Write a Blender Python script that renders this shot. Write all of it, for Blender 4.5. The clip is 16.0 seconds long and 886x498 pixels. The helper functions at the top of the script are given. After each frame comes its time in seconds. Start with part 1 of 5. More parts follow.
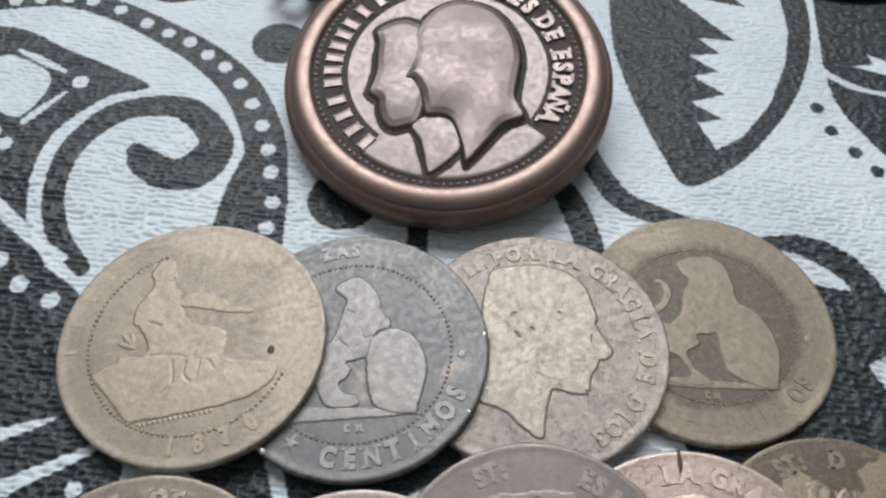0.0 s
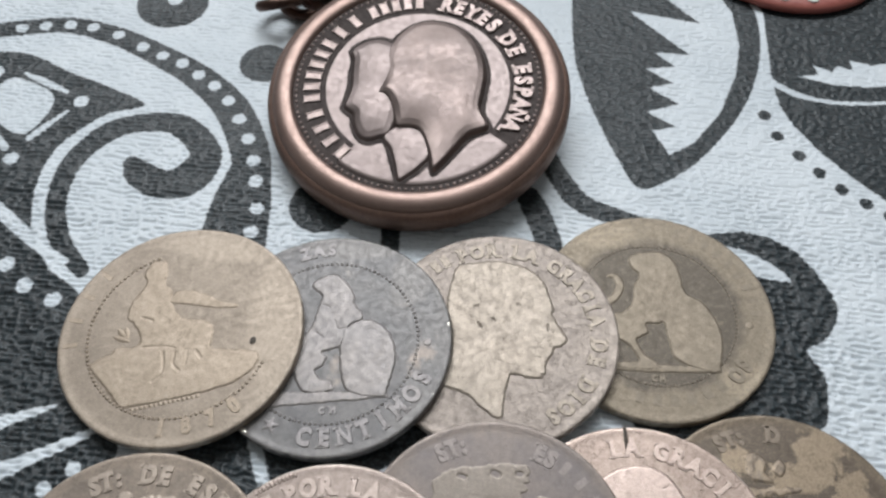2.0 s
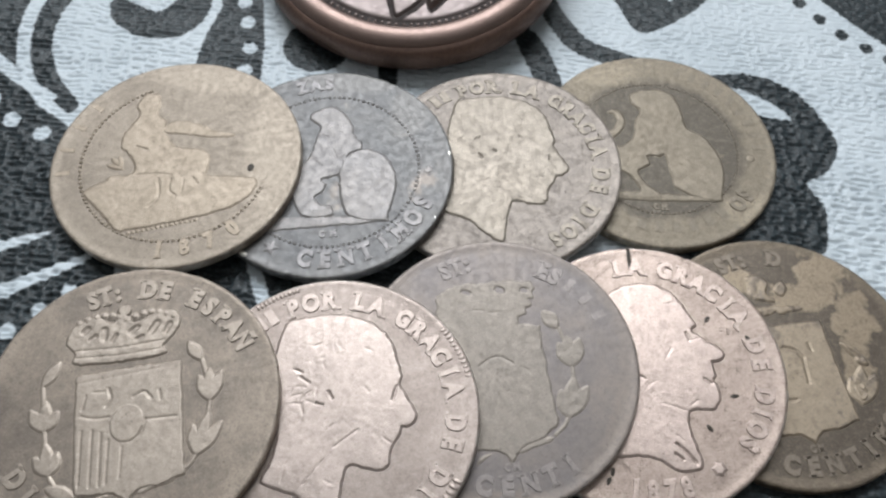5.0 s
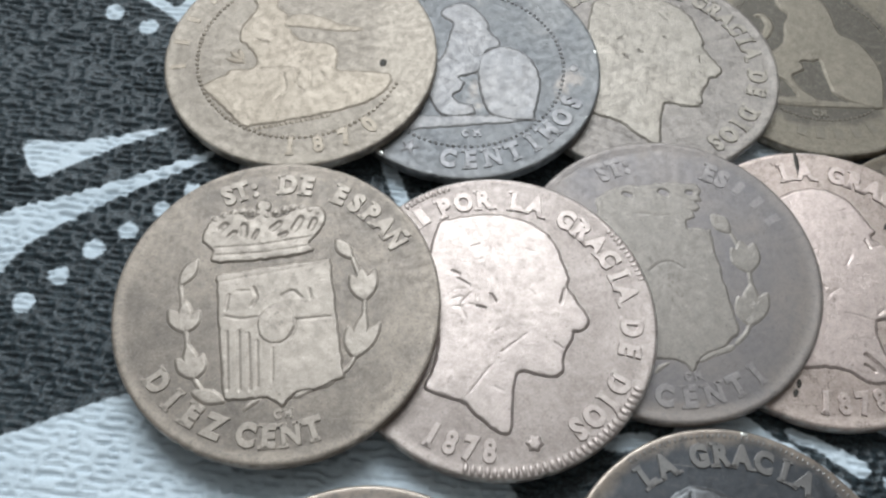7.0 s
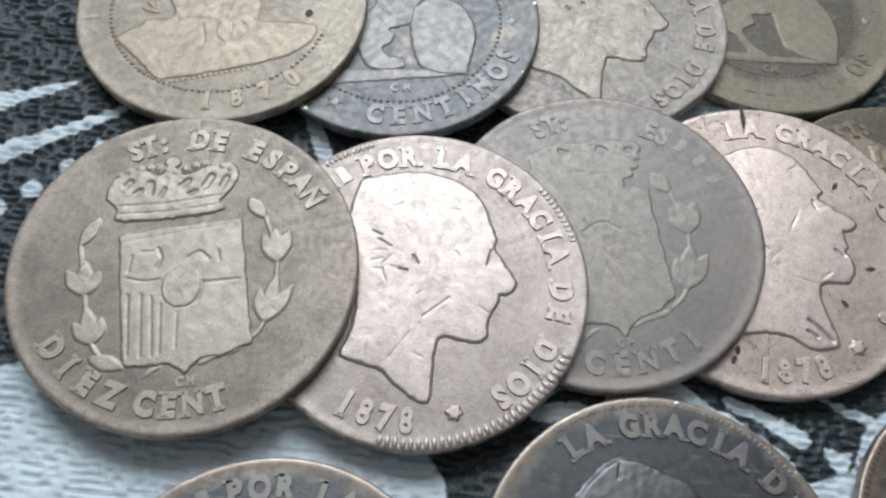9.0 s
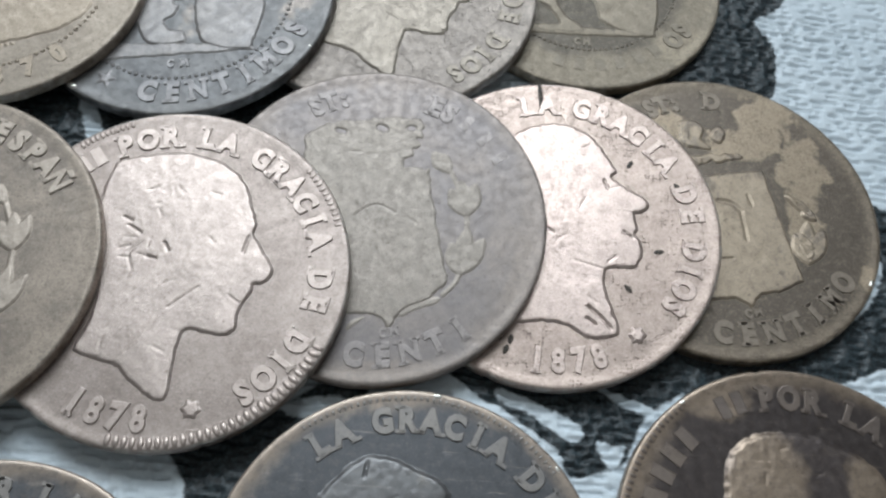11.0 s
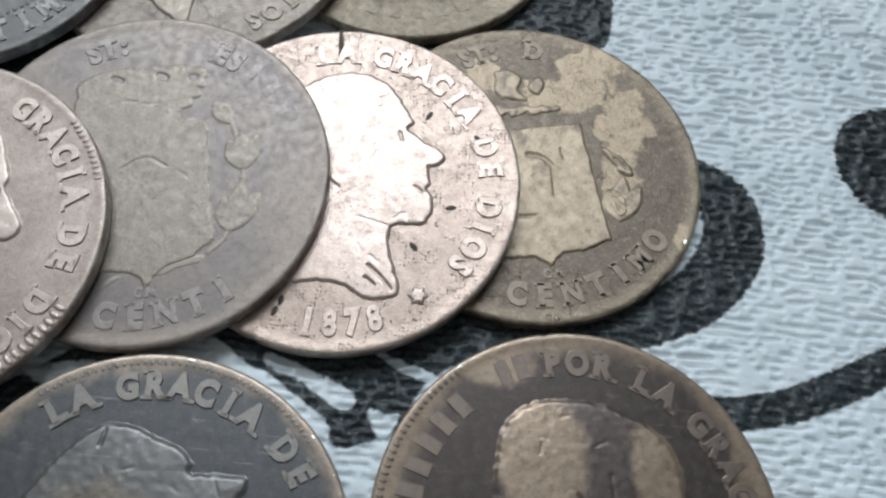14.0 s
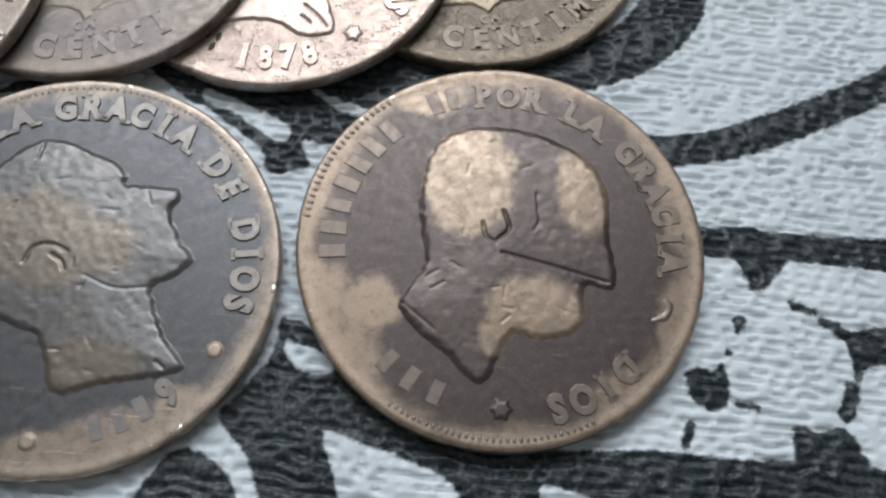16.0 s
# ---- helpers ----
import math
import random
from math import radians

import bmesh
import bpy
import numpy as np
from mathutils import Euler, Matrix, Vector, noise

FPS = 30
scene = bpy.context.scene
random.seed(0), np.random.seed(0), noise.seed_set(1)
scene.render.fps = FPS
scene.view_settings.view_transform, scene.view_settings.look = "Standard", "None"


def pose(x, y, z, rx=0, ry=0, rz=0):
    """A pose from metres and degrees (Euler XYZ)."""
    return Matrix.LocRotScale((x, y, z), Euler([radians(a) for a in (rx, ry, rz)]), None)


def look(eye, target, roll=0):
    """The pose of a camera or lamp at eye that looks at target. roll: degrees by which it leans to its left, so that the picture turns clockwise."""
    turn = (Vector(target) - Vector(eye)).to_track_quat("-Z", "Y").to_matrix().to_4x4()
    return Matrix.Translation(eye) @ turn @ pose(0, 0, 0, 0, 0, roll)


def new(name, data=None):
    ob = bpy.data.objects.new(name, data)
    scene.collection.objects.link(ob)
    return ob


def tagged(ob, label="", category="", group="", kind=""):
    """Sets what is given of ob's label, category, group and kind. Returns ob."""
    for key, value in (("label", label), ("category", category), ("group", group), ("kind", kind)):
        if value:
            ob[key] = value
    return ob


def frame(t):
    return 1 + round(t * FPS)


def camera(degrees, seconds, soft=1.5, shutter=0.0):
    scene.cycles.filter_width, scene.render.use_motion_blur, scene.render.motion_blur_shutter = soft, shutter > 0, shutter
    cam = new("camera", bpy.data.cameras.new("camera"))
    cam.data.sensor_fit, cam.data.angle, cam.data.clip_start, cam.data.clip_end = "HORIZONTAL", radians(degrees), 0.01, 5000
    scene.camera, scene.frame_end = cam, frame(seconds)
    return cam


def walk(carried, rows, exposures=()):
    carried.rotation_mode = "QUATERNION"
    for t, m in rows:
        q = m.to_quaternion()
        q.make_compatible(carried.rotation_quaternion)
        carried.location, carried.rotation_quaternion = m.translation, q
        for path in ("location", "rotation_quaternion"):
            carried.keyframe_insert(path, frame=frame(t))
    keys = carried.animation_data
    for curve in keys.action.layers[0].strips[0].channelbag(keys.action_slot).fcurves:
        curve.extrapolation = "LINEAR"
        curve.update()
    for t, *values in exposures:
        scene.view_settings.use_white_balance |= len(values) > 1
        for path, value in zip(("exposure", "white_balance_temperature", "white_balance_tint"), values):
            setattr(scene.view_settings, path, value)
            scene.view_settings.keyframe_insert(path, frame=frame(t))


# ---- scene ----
# ---- camera ----
cam = camera(53.336, 16.0, soft=2.6)
ROWS = [
    (0, 0.00370, -0.00375, 0.09199, 2.169, -57.068, 3.448),
    (0.5, 0.00374, -0.00452, 0.09544, 2.568, -56.907, 3.250),
    (1, 0.00541, -0.00567, 0.09703, 2.731, -56.361, 2.714),
    (1.5, 0.00791, -0.00883, 0.09833, 3.439, -55.677, 1.922),
    (2, 0.00942, -0.01069, 0.09827, 3.426, -55.728, 1.645),
    (2.5, 0.01156, -0.01429, 0.09740, 3.274, -55.914, 1.428),
    (3, 0.01120, -0.01643, 0.09716, 3.262, -56.029, 1.347),
    (3.5, 0.01098, -0.01869, 0.09601, 3.014, -56.161, 1.599),
    (3.7, 0.01152, -0.02034, 0.09454, 2.898, -56.326, 1.868),
    (5.8, 0.00114, -0.02512, 0.08447, -0.835, -59.602, 5.225),
    (6, -0.00088, -0.02647, 0.08276, -0.602, -59.103, 5.156),
    (6.5, -0.00579, -0.02666, 0.08007, -1.469, -59.951, 6.183),
    (7, -0.00917, -0.02730, 0.07746, -1.580, -59.960, 6.516),
    (7.5, -0.01035, -0.02669, 0.07539, -2.910, -60.881, 7.699),
    (8, -0.00901, -0.02685, 0.07404, -3.013, -60.823, 7.723),
    (8.2, -0.00788, -0.02701, 0.07392, -2.612, -60.767, 7.379),
    (10.3, 0.01053, -0.02368, 0.07072, -5.249, -62.197, 9.732),
    (10.5, 0.01326, -0.02350, 0.07104, -4.239, -62.331, 8.554),
    (11, 0.01645, -0.02233, 0.07047, -5.829, -62.391, 9.799),
    (11.5, 0.02216, -0.02161, 0.07007, -5.111, -62.327, 8.601),
    (12, 0.02484, -0.02055, 0.06933, -6.662, -62.512, 9.906),
    (12.5, 0.02913, -0.02085, 0.06894, -5.775, -62.734, 9.159),
    (13, 0.03092, -0.02005, 0.06878, -5.917, -62.742, 9.256),
    (13.5, 0.03322, -0.02051, 0.06743, -5.514, -62.369, 9.115),
    (14, 0.03584, -0.02129, 0.06614, -4.968, -63.283, 8.906),
    (14.5, 0.03925, -0.02582, 0.06502, -4.753, -64.582, 8.955),
    (15, 0.04118, -0.03171, 0.06373, -3.525, -65.282, 7.952),
    (15.5, 0.04262, -0.03496, 0.06231, -4.047, -66.308, 8.358),
    (16, 0.04372, -0.03699, 0.06052, -3.325, -66.457, 7.565),
]
EXPOSURES = [(0, 0.17, 6500, 11), (1.5, 0.18, 6550, 12), (3.5, 0.19, 6700, 12), (6, 0.13, 6150, 8), (8, 0.12, 6050, 6), (10.5, 0.02, 6050, 6), (12.5, 0.0, 6150, 7), (14.5, -0.02, 6250, 7), (16, 0.0, 6450, 11)]
walk(cam, [(t, pose(x, y, z, 0, 0, yaw) @ pose(0, 0, 0, 90 + pitch) @ pose(0, 0, 0, 0, 0, roll)) for t, x, y, z, yaw, pitch, roll in ROWS], EXPOSURES)

# ---- light ----
world = bpy.data.worlds.new("sky")
scene.world = world
world.use_nodes = True
sky = world.node_tree.nodes.new("ShaderNodeTexSky")
sky.sky_type, sky.sun_disc, sky.sun_elevation, sky.sun_rotation = "NISHITA", False, radians(40), radians(160)
world.node_tree.links.new(sky.outputs[0], world.node_tree.nodes["Background"].inputs[0])
world.node_tree.nodes["Background"].inputs[1].default_value = 0.1

# daylight entering by the window behind the table
WINDOW_X, WINDOW_Y, WINDOW_Z, WINDOW_W, WINDOW_H = -0.17, 0.75, 1.2, 1.02, 1.1
lamp = bpy.data.lights.new("window_daylight", "AREA")
lamp.shape, lamp.size, lamp.size_y, lamp.energy, lamp.color = "RECTANGLE", WINDOW_W, WINDOW_H, 32.5, (0.94, 0.985, 1.0)
light = new("window_daylight", lamp)
light.matrix_world = look((WINDOW_X, WINDOW_Y - 0.01, WINDOW_Z), (WINDOW_X, WINDOW_Y - 1, WINDOW_Z))

CM = 0.01


# ---- materials ----
class Nodes:
    """A node material under construction."""

    def __init__(self, name, roughness=0.5, metallic=0.0):
        self.mat = bpy.data.materials.new(name)
        self.mat.use_nodes = True
        self.tree = self.mat.node_tree
        self.bsdf = self.tree.nodes["Principled BSDF"]
        self.bsdf.inputs["Roughness"].default_value = roughness
        self.bsdf.inputs["Metallic"].default_value = metallic
        self.coords = self.add("TexCoord").outputs["Object"]

    def add(self, kind, **values):
        node = self.tree.nodes.new("ShaderNode" + kind)
        for key, value in values.items():
            node.inputs[key].default_value = value
        return node

    def put(self, value, socket):
        if hasattr(value, "node"):
            self.tree.links.new(value, socket)
        else:
            socket.default_value = value

    def noise(self, scale, detail=4.0, rough=0.6, vector=None, distortion=0.0):
        node = self.add("TexNoise", Scale=scale, Detail=detail, Roughness=rough, Distortion=distortion)
        self.put(vector or self.coords, node.inputs["Vector"])
        return node.outputs["Fac"]

    def span(self, value, low, high, a=0.0, b=1.0):
        node = self.add("MapRange")
        node.interpolation_type = "SMOOTHSTEP"
        for key, v in (("Value", value), ("From Min", low), ("From Max", high), ("To Min", a), ("To Max", b)):
            self.put(v, node.inputs[key])
        return node.outputs["Result"]

    def math(self, kind, a, b=0.0):
        node = self.add("Math")
        node.operation = kind
        self.put(a, node.inputs[0])
        self.put(b, node.inputs[1])
        return node.outputs[0]

    def mix(self, factor, a, b):
        node = self.add("Mix")
        node.data_type = "RGBA"
        self.put(factor, node.inputs[0])
        for v, socket in ((a, node.inputs[6]), (b, node.inputs[7])):
            self.put(v if hasattr(v, "node") else (*v, 1.0), socket)
        return node.outputs[2]

    def attribute(self, name):
        node = self.add("Attribute")
        node.attribute_name = name
        return node.outputs["Fac"]

    def bump(self, height, distance, strength=1.0):
        node = self.add("Bump", Strength=strength, Distance=distance)
        self.put(height, node.inputs["Height"])
        if self.bsdf.inputs["Normal"].links:
            self.put(self.bsdf.inputs["Normal"].links[0].from_socket, node.inputs["Normal"])
        self.put(node.outputs[0], self.bsdf.inputs["Normal"])

    def done(self, colour, roughness=None):
        self.put(colour if hasattr(colour, "node") else (*colour, 1.0), self.bsdf.inputs["Base Color"])
        if roughness is not None:
            self.put(roughness, self.bsdf.inputs["Roughness"])
        return self.mat


def cloth_material():
    n = Nodes("woven_printed_cloth")
    ragged = n.math("MULTIPLY", n.math("SUBTRACT", n.noise(1500, 2), 0.5), 0.06)
    edge = n.math("ADD", n.attribute("ink"), ragged)
    ink = n.span(edge, -0.016, 0.016, 1.0, 0.0)
    thread = n.noise(2600, 3)
    patch = n.noise(60, 3)
    white = n.mix(n.span(patch, 0.35, 0.7), (0.545, 0.6, 0.645), (0.63, 0.682, 0.725))
    white = n.mix(n.span(thread, 0.45, 0.75, 0.0, 0.4), white, (0.45, 0.51, 0.54))
    # In the black, teal tone carries some sheen; pale flecks are painted thread highlights.
    black = n.mix(n.span(thread, 0.35, 0.7), (0.012, 0.0145, 0.0165), (0.042, 0.057, 0.065))
    black = n.mix(n.span(n.noise(1300, 2), 0.66, 0.74, 0.0, 0.24), black, (0.13, 0.15, 0.16))
    n.bump(thread, 0.00012, 0.45)
    n.bsdf.inputs["Specular IOR Level"].default_value = 0.33
    return n.done(n.mix(ink, white, black), n.span(thread, 0.3, 0.7, 0.52, 0.38))


def toned(colour):
    """The tone of old bronze drawn a little towards a warm grey."""
    grey = 0.3 * colour[0] + 0.55 * colour[1] + 0.15 * colour[2]
    r, g, b = (v + 0.14 * (grey - v) for v in colour)
    return r * 1.015, g * 0.972, b * 1.02


def bronze(name, field, worn, dirt, rim=0.5, patch=(130, 0.38, 0.68), rough=0.42, metal=0.75, pits=0.0, relief=False, stain=None, rim_from=1.28, speck=0.5, grime=0.4, wear=(420, 0.9, 0.4), fine=1.0):
    """Old bronze: two tones in cloudy patches, fine dark and pale specks, a worn rim, hairline scratches and pits."""
    field, worn, dirt = toned(field), toned(worn), toned(dirt)
    pale = tuple(min(0.7, v * 1.25 + 0.02) for v in worn)
    n = Nodes(name, rough, metal)
    cloud = n.noise(patch[0], 8, 0.66, distortion=0.3)
    grain = n.noise(5200, 4, 0.72)
    mottle = n.noise(1400, 5, 0.7)
    colour = n.mix(n.span(cloud, patch[1] - 0.1, patch[2] + 0.1, 0.1, 0.9) if patch[2] - patch[1] > 0.25 else n.span(cloud, patch[1], patch[2]), field, worn)
    if stain:
        mask = n.span(n.noise(stain[1], 6, 0.6, distortion=0.3), stain[2], stain[2] + 0.08)
        colour = n.mix(mask, colour, toned(stain[0]))
    rubbed = n.math("ADD", n.attribute("worn"), n.math("MULTIPLY", n.math("SUBTRACT", n.noise(wear[0], 7, 0.66), 0.5), wear[1]))
    colour = n.mix(n.span(rubbed, 0.16 - wear[2] / 2, 0.16 + wear[2] / 2, 0.0, 0.9), colour, worn)
    if not relief:
        split = n.add("SeparateXYZ")
        n.put(n.coords, split.inputs[0])
        flat = n.add("CombineXYZ")
        n.put(split.outputs[0], flat.inputs[0])
        n.put(split.outputs[1], flat.inputs[1])
        length = n.add("VectorMath")
        length.operation = "LENGTH"
        n.put(flat.outputs[0], length.inputs[0])
        reach = n.math("ADD", length.outputs["Value"], n.math("MULTIPLY", n.math("SUBTRACT", cloud, 0.5), 0.005))
        colour = n.mix(n.span(reach, rim_from * CM, (rim_from + 0.18) * CM, 0.0, rim), colour, worn)
        edge = n.math("MULTIPLY", n.span(length.outputs["Value"], 0.01476, 0.01492), n.span(n.noise(420, 4), 0.4, 0.6))
        colour = n.mix(n.math("MULTIPLY", edge, 0.75), colour, tuple(min(0.62, v * 1.35 + 0.12) for v in worn))
    colour = n.mix(n.span(mottle, 0.46, 0.72, 0.0, grime), colour, dirt)
    colour = n.mix(n.span(mottle, 0.5, 0.3, 0.0, 0.22 * fine), colour, pale)
    colour = n.mix(n.span(grain, 0.5, 0.7, 0.0, 0.6 * fine), colour, dirt)
    colour = n.mix(n.span(grain, 0.46, 0.3, 0.0, 0.42 * fine), colour, pale)
    fleck = n.math("MULTIPLY", n.span(n.noise(2600, 3, 0.6), 0.62, 0.7), n.span(n.noise(240, 3), 0.4, 0.62))
    colour = n.mix(n.math("MULTIPLY", fleck, speck), colour, tuple(0.5 * v for v in dirt))
    n.bump(grain, 0.00005, 0.6 * fine)
    n.bump(mottle, 0.00005, 0.16)
    for turn, scale in ((0.7, (150, 5200, 600)), (-0.5, (120, 6100, 500)), (1.9, (200, 4600, 700))):
        streak = n.add("Mapping")
        streak.inputs["Rotation"].default_value = (0, 0, turn)
        streak.inputs["Scale"].default_value = scale
        n.put(n.coords, streak.inputs[0])
        line_in = n.span(n.noise(1.0, 2, 0.5, streak.outputs[0]), 0.71, 0.76)
        n.bump(n.math("SUBTRACT", 1.0, line_in), 0.00002, 0.35)
        colour = n.mix(n.math("MULTIPLY", line_in, 0.22), colour, pale)
    if pits:
        cells = n.add("TexVoronoi", Scale=3100.0)
        n.put(n.noise(900, 2), cells.inputs["Randomness"])
        n.put(n.coords, cells.inputs["Vector"])
        hole = n.span(cells.outputs["Distance"], 0.1, 0.36)
        some = n.span(n.noise(520, 4), 0.49, 0.57)
        hole = n.math("MAXIMUM", hole, n.math("SUBTRACT", 1.0, n.math("MULTIPLY", some, pits)))
        n.bump(hole, 0.0001, 0.8)
        colour = n.mix(hole, dirt, colour)
    return n.done(colour, n.span(n.noise(1300, 6), 0.3, 0.7, rough - 0.05, rough + 0.12))


def plain(name, a, b, scale=40, rough=0.6, metal=0.0, bump=0.0005):
    n = Nodes(name, rough, metal)
    cloud = n.noise(scale, 5)
    n.bump(cloud, bump, 0.4)
    return n.done(n.mix(n.span(cloud, 0.3, 0.7), a, b), n.span(cloud, 0.3, 0.7, rough - 0.06, rough + 0.06))


# ---- building ----
def mesh_object(name, verts, faces, material, parent=None, label="", smooth=True):
    """One mesh object from plain lists or arrays; vertices in metres."""
    data = bpy.data.meshes.new(name)
    data.from_pydata([tuple(v) for v in verts], [], [tuple(f) for f in faces])
    data.materials.append(material)
    if smooth:
        data.shade_smooth()
    data.update()
    ob = new(name, data)
    ob.parent = parent
    return tagged(ob, label)


def part(name, bm, material, parent, label=""):
    data = bpy.data.meshes.new(name)
    bm.to_mesh(data)
    bm.free()
    data.materials.append(material)
    ob = new(name, data)
    ob.parent = parent
    return tagged(ob, label)


def box(name, low, high, material, parent=None, bevel=0.0, label=""):
    bm = bmesh.new()
    bmesh.ops.create_cube(bm, size=1)
    for v in bm.verts:
        v.co = Vector([a + (b - a) * (c + 0.5) for a, b, c in zip(low, high, v.co)])
    if bevel:
        bmesh.ops.bevel(bm, geom=bm.edges, offset=bevel, segments=2, affect="EDGES")
    return part(name, bm, material, parent, label)


def rounded(points, closed=True, steps=6):
    """A Catmull-Rom curve through the points."""
    p = np.array(points, float)
    if len(p) < 3:
        return p
    q = np.vstack([p[-1:], p, p[:2]]) if closed else np.vstack([2 * p[0] - p[1], p, 2 * p[-1] - p[-2]])
    out = []
    for a, b, c, d in zip(q, q[1:], q[2:], q[3:]):
        for s in np.arange(steps) / steps:
            out.append(0.5 * (2 * b + (c - a) * s + (2 * a - 5 * b + 4 * c - d) * s**2 + (3 * b - a - 3 * c + d) * s**3))
    if not closed:
        out.append(p[-1])
    return np.array(out)


def distance_area(x, y, outline):
    """Signed distance to a closed outline, negative inside."""
    best, inside = np.full(x.shape, 1e9), np.zeros(x.shape, bool)
    for (ax, ay), (bx, by) in zip(outline, np.roll(outline, -1, 0)):
        dx, dy = bx - ax, by - ay
        s = np.clip(((x - ax) * dx + (y - ay) * dy) / (dx * dx + dy * dy + 1e-12), 0, 1)
        best = np.minimum(best, (x - ax - s * dx) ** 2 + (y - ay - s * dy) ** 2)
        if ay != by:
            inside ^= ((ay > y) != (by > y)) & (x < ax + (y - ay) * dx / dy)
    return np.sqrt(best) * np.where(inside, -1, 1)


def distance_line(x, y, line):
    """Signed distance to a line of varying width: rows of x, y, width."""
    best = np.full(x.shape, 1e9)
    if len(line) == 1:
        return np.hypot(x - line[0][0], y - line[0][1]) - line[0][2] / 2
    for (ax, ay, aw), (bx, by, bw) in zip(line, line[1:]):
        dx, dy = bx - ax, by - ay
        s = np.clip(((x - ax) * dx + (y - ay) * dy) / (dx * dx + dy * dy + 1e-12), 0, 1)
        best = np.minimum(best, np.hypot(x - ax - s * dx, y - ay - s * dy) - (aw + (bw - aw) * s) / 2)
    return best


# ---- the table and its cloth ----
def ticks(low, high, step, end_low, end_high):
    fine = np.arange(low, high, step)
    before, after, s = [], [], step
    while (before[-1] if before else low) > end_low:
        s *= 1.35
        before.append((before[-1] if before else low) - s)
    s = step
    while (after[-1] if after else high) < end_high:
        s *= 1.35
        after.append((after[-1] if after else fine[-1]) + s)
    return np.r_[before[::-1], fine, after]


xs, ys = ticks(-7.8, 8.8, 0.022, -55, 55), ticks(-3.5, 12.3, 0.022, -40, 50)
gx, gy = np.meshgrid(xs, ys)
ink_field = np.full(gx.shape, 3.0)


def blend_ink(rows, columns, distance, black):
    part_of = ink_field[rows, columns]
    ink_field[rows, columns] = np.minimum(part_of, distance) if black else np.maximum(part_of, -distance)


def window_of(points, margin):
    p = np.array(points)
    (x0, y0), (x1, y1) = p[:, :2].min(0) - margin, p[:, :2].max(0) + margin
    return slice(*np.searchsorted(ys, (y0, y1))), slice(*np.searchsorted(xs, (x0, x1)))


def area(points, black, soft=True):
    """A printed field of the cloth's pattern."""
    outline = rounded(points, True, 5) if soft else np.array(points)
    r, c = window_of(outline, 0.4)
    blend_ink(r, c, distance_area(gx[r, c], gy[r, c], outline), black)


def line(points, black):
    """A printed line of the cloth's pattern: rows of x, y, width."""
    path = rounded(points, False, 5)
    r, c = window_of(path, 0.4 + max(p[2] for p in points) / 2)
    blend_ink(r, c, distance_line(gx[r, c], gy[r, c], path), black)


line([(-7.31, 9.04, 0.33), (-6.98, 9.16, 0.34), (-6.56, 9.27, 0.35), (-5.8, 9.41, 0.36), (-4.97, 9.23, 0.39), (-4.15, 8.85, 0.44), (-3.49, 8.47, 0.49), (-2.9, 7.95, 0.54), (-2.54, 7.38, 0.56), (-2.34, 6.9, 0.57), (-2.32, 6.55, 0.66), (-2.32, 6.15, 0.82), (-2.31, 5.64, 0.89), (-2.29, 5.15, 0.89)], True)
for x, y in [(-6.56, 9.27), (-6.2, 9.35), (-5.81, 9.42), (-5.43, 9.4), (-4.98, 9.27), (-4.52, 9.04), (-4.16, 8.88), (-3.81, 8.74), (-3.5, 8.52), (-3.2, 8.31), (-2.92, 8.02), (-2.68, 7.67), (-2.47, 7.3), (-2.31, 6.9), (-2.2, 6.53), (-2.09, 6.06), (-2.09, 5.66)]:
    line([(x, y, 0.2)], False)
area([(-7.53, 8.67), (-6.81, 8.71), (-6.2, 8.69), (-5.5, 8.39), (-4.83, 8.14), (-4.15, 7.82), (-4.66, 7.57), (-5.07, 7.08), (-5.24, 6.6), (-5.22, 5.99), (-4.99, 5.27), (-4.62, 4.8), (-4.97, 4.65), (-5.99, 4.9)], True)
area([(-6.44, 7.73), (-6.44, 8.04), (-6.19, 8.17), (-5.63, 7.93), (-5.52, 7.59), (-5.68, 7.14), (-5.92, 7.09), (-6.3, 7.36)], False)
line([(-6.14, 8.28, 0.06), (-5.76, 8.12, 0.13), (-5.39, 7.96, 0.07)], False)
line([(-5.26, 7.58, 0.04), (-5.45, 7.3, 0.1), (-5.65, 7, 0.1)], False)
line([(-5.12, 7.79, 0.22)], False)
line([(-5.77, 6.61, 0.22)], False)
line([(-6.25, 7.07, 0.14), (-5.93, 6.8, 0.12)], False)
line([(-6.62, 8.27, 0.26)], False)
line([(-4.18, 4.84, 0.22), (-4.61, 5.28, 0.28), (-4.87, 5.89, 0.28), (-4.88, 6.6, 0.32), (-4.55, 7.21, 0.37), (-4.05, 7.47, 0.36), (-3.48, 7.45, 0.41), (-3.02, 6.97, 0.46), (-3.14, 6.5, 0.58), (-3.48, 6.35, 0.5), (-3.84, 6.5, 0.45), (-4.03, 6.69, 0.24)], True)
line([(-3.63, 6.82, 0.33), (-3.74, 7.04, 0.3), (-4, 7.07, 0.23), (-4.23, 6.91, 0.22)], False)
line([(-4.31, 10.09, 1.17)], True)
line([(-4.29, 10.19, 0.25)], False)
line([(-2.52, 8.87, 0.82)], True)
line([(-7.23, 10.34, 0.44), (-6.61, 10.21, 0.37), (-5.79, 10.26, 0.37), (-5.11, 10.57, 0.31)], True)
line([(-1.2, 6.19, 0.91)], True)
line([(-0.21, 6.24, 0.26), (-0.19, 5.77, 0.26), (-0.15, 5.23, 0.25)], True)
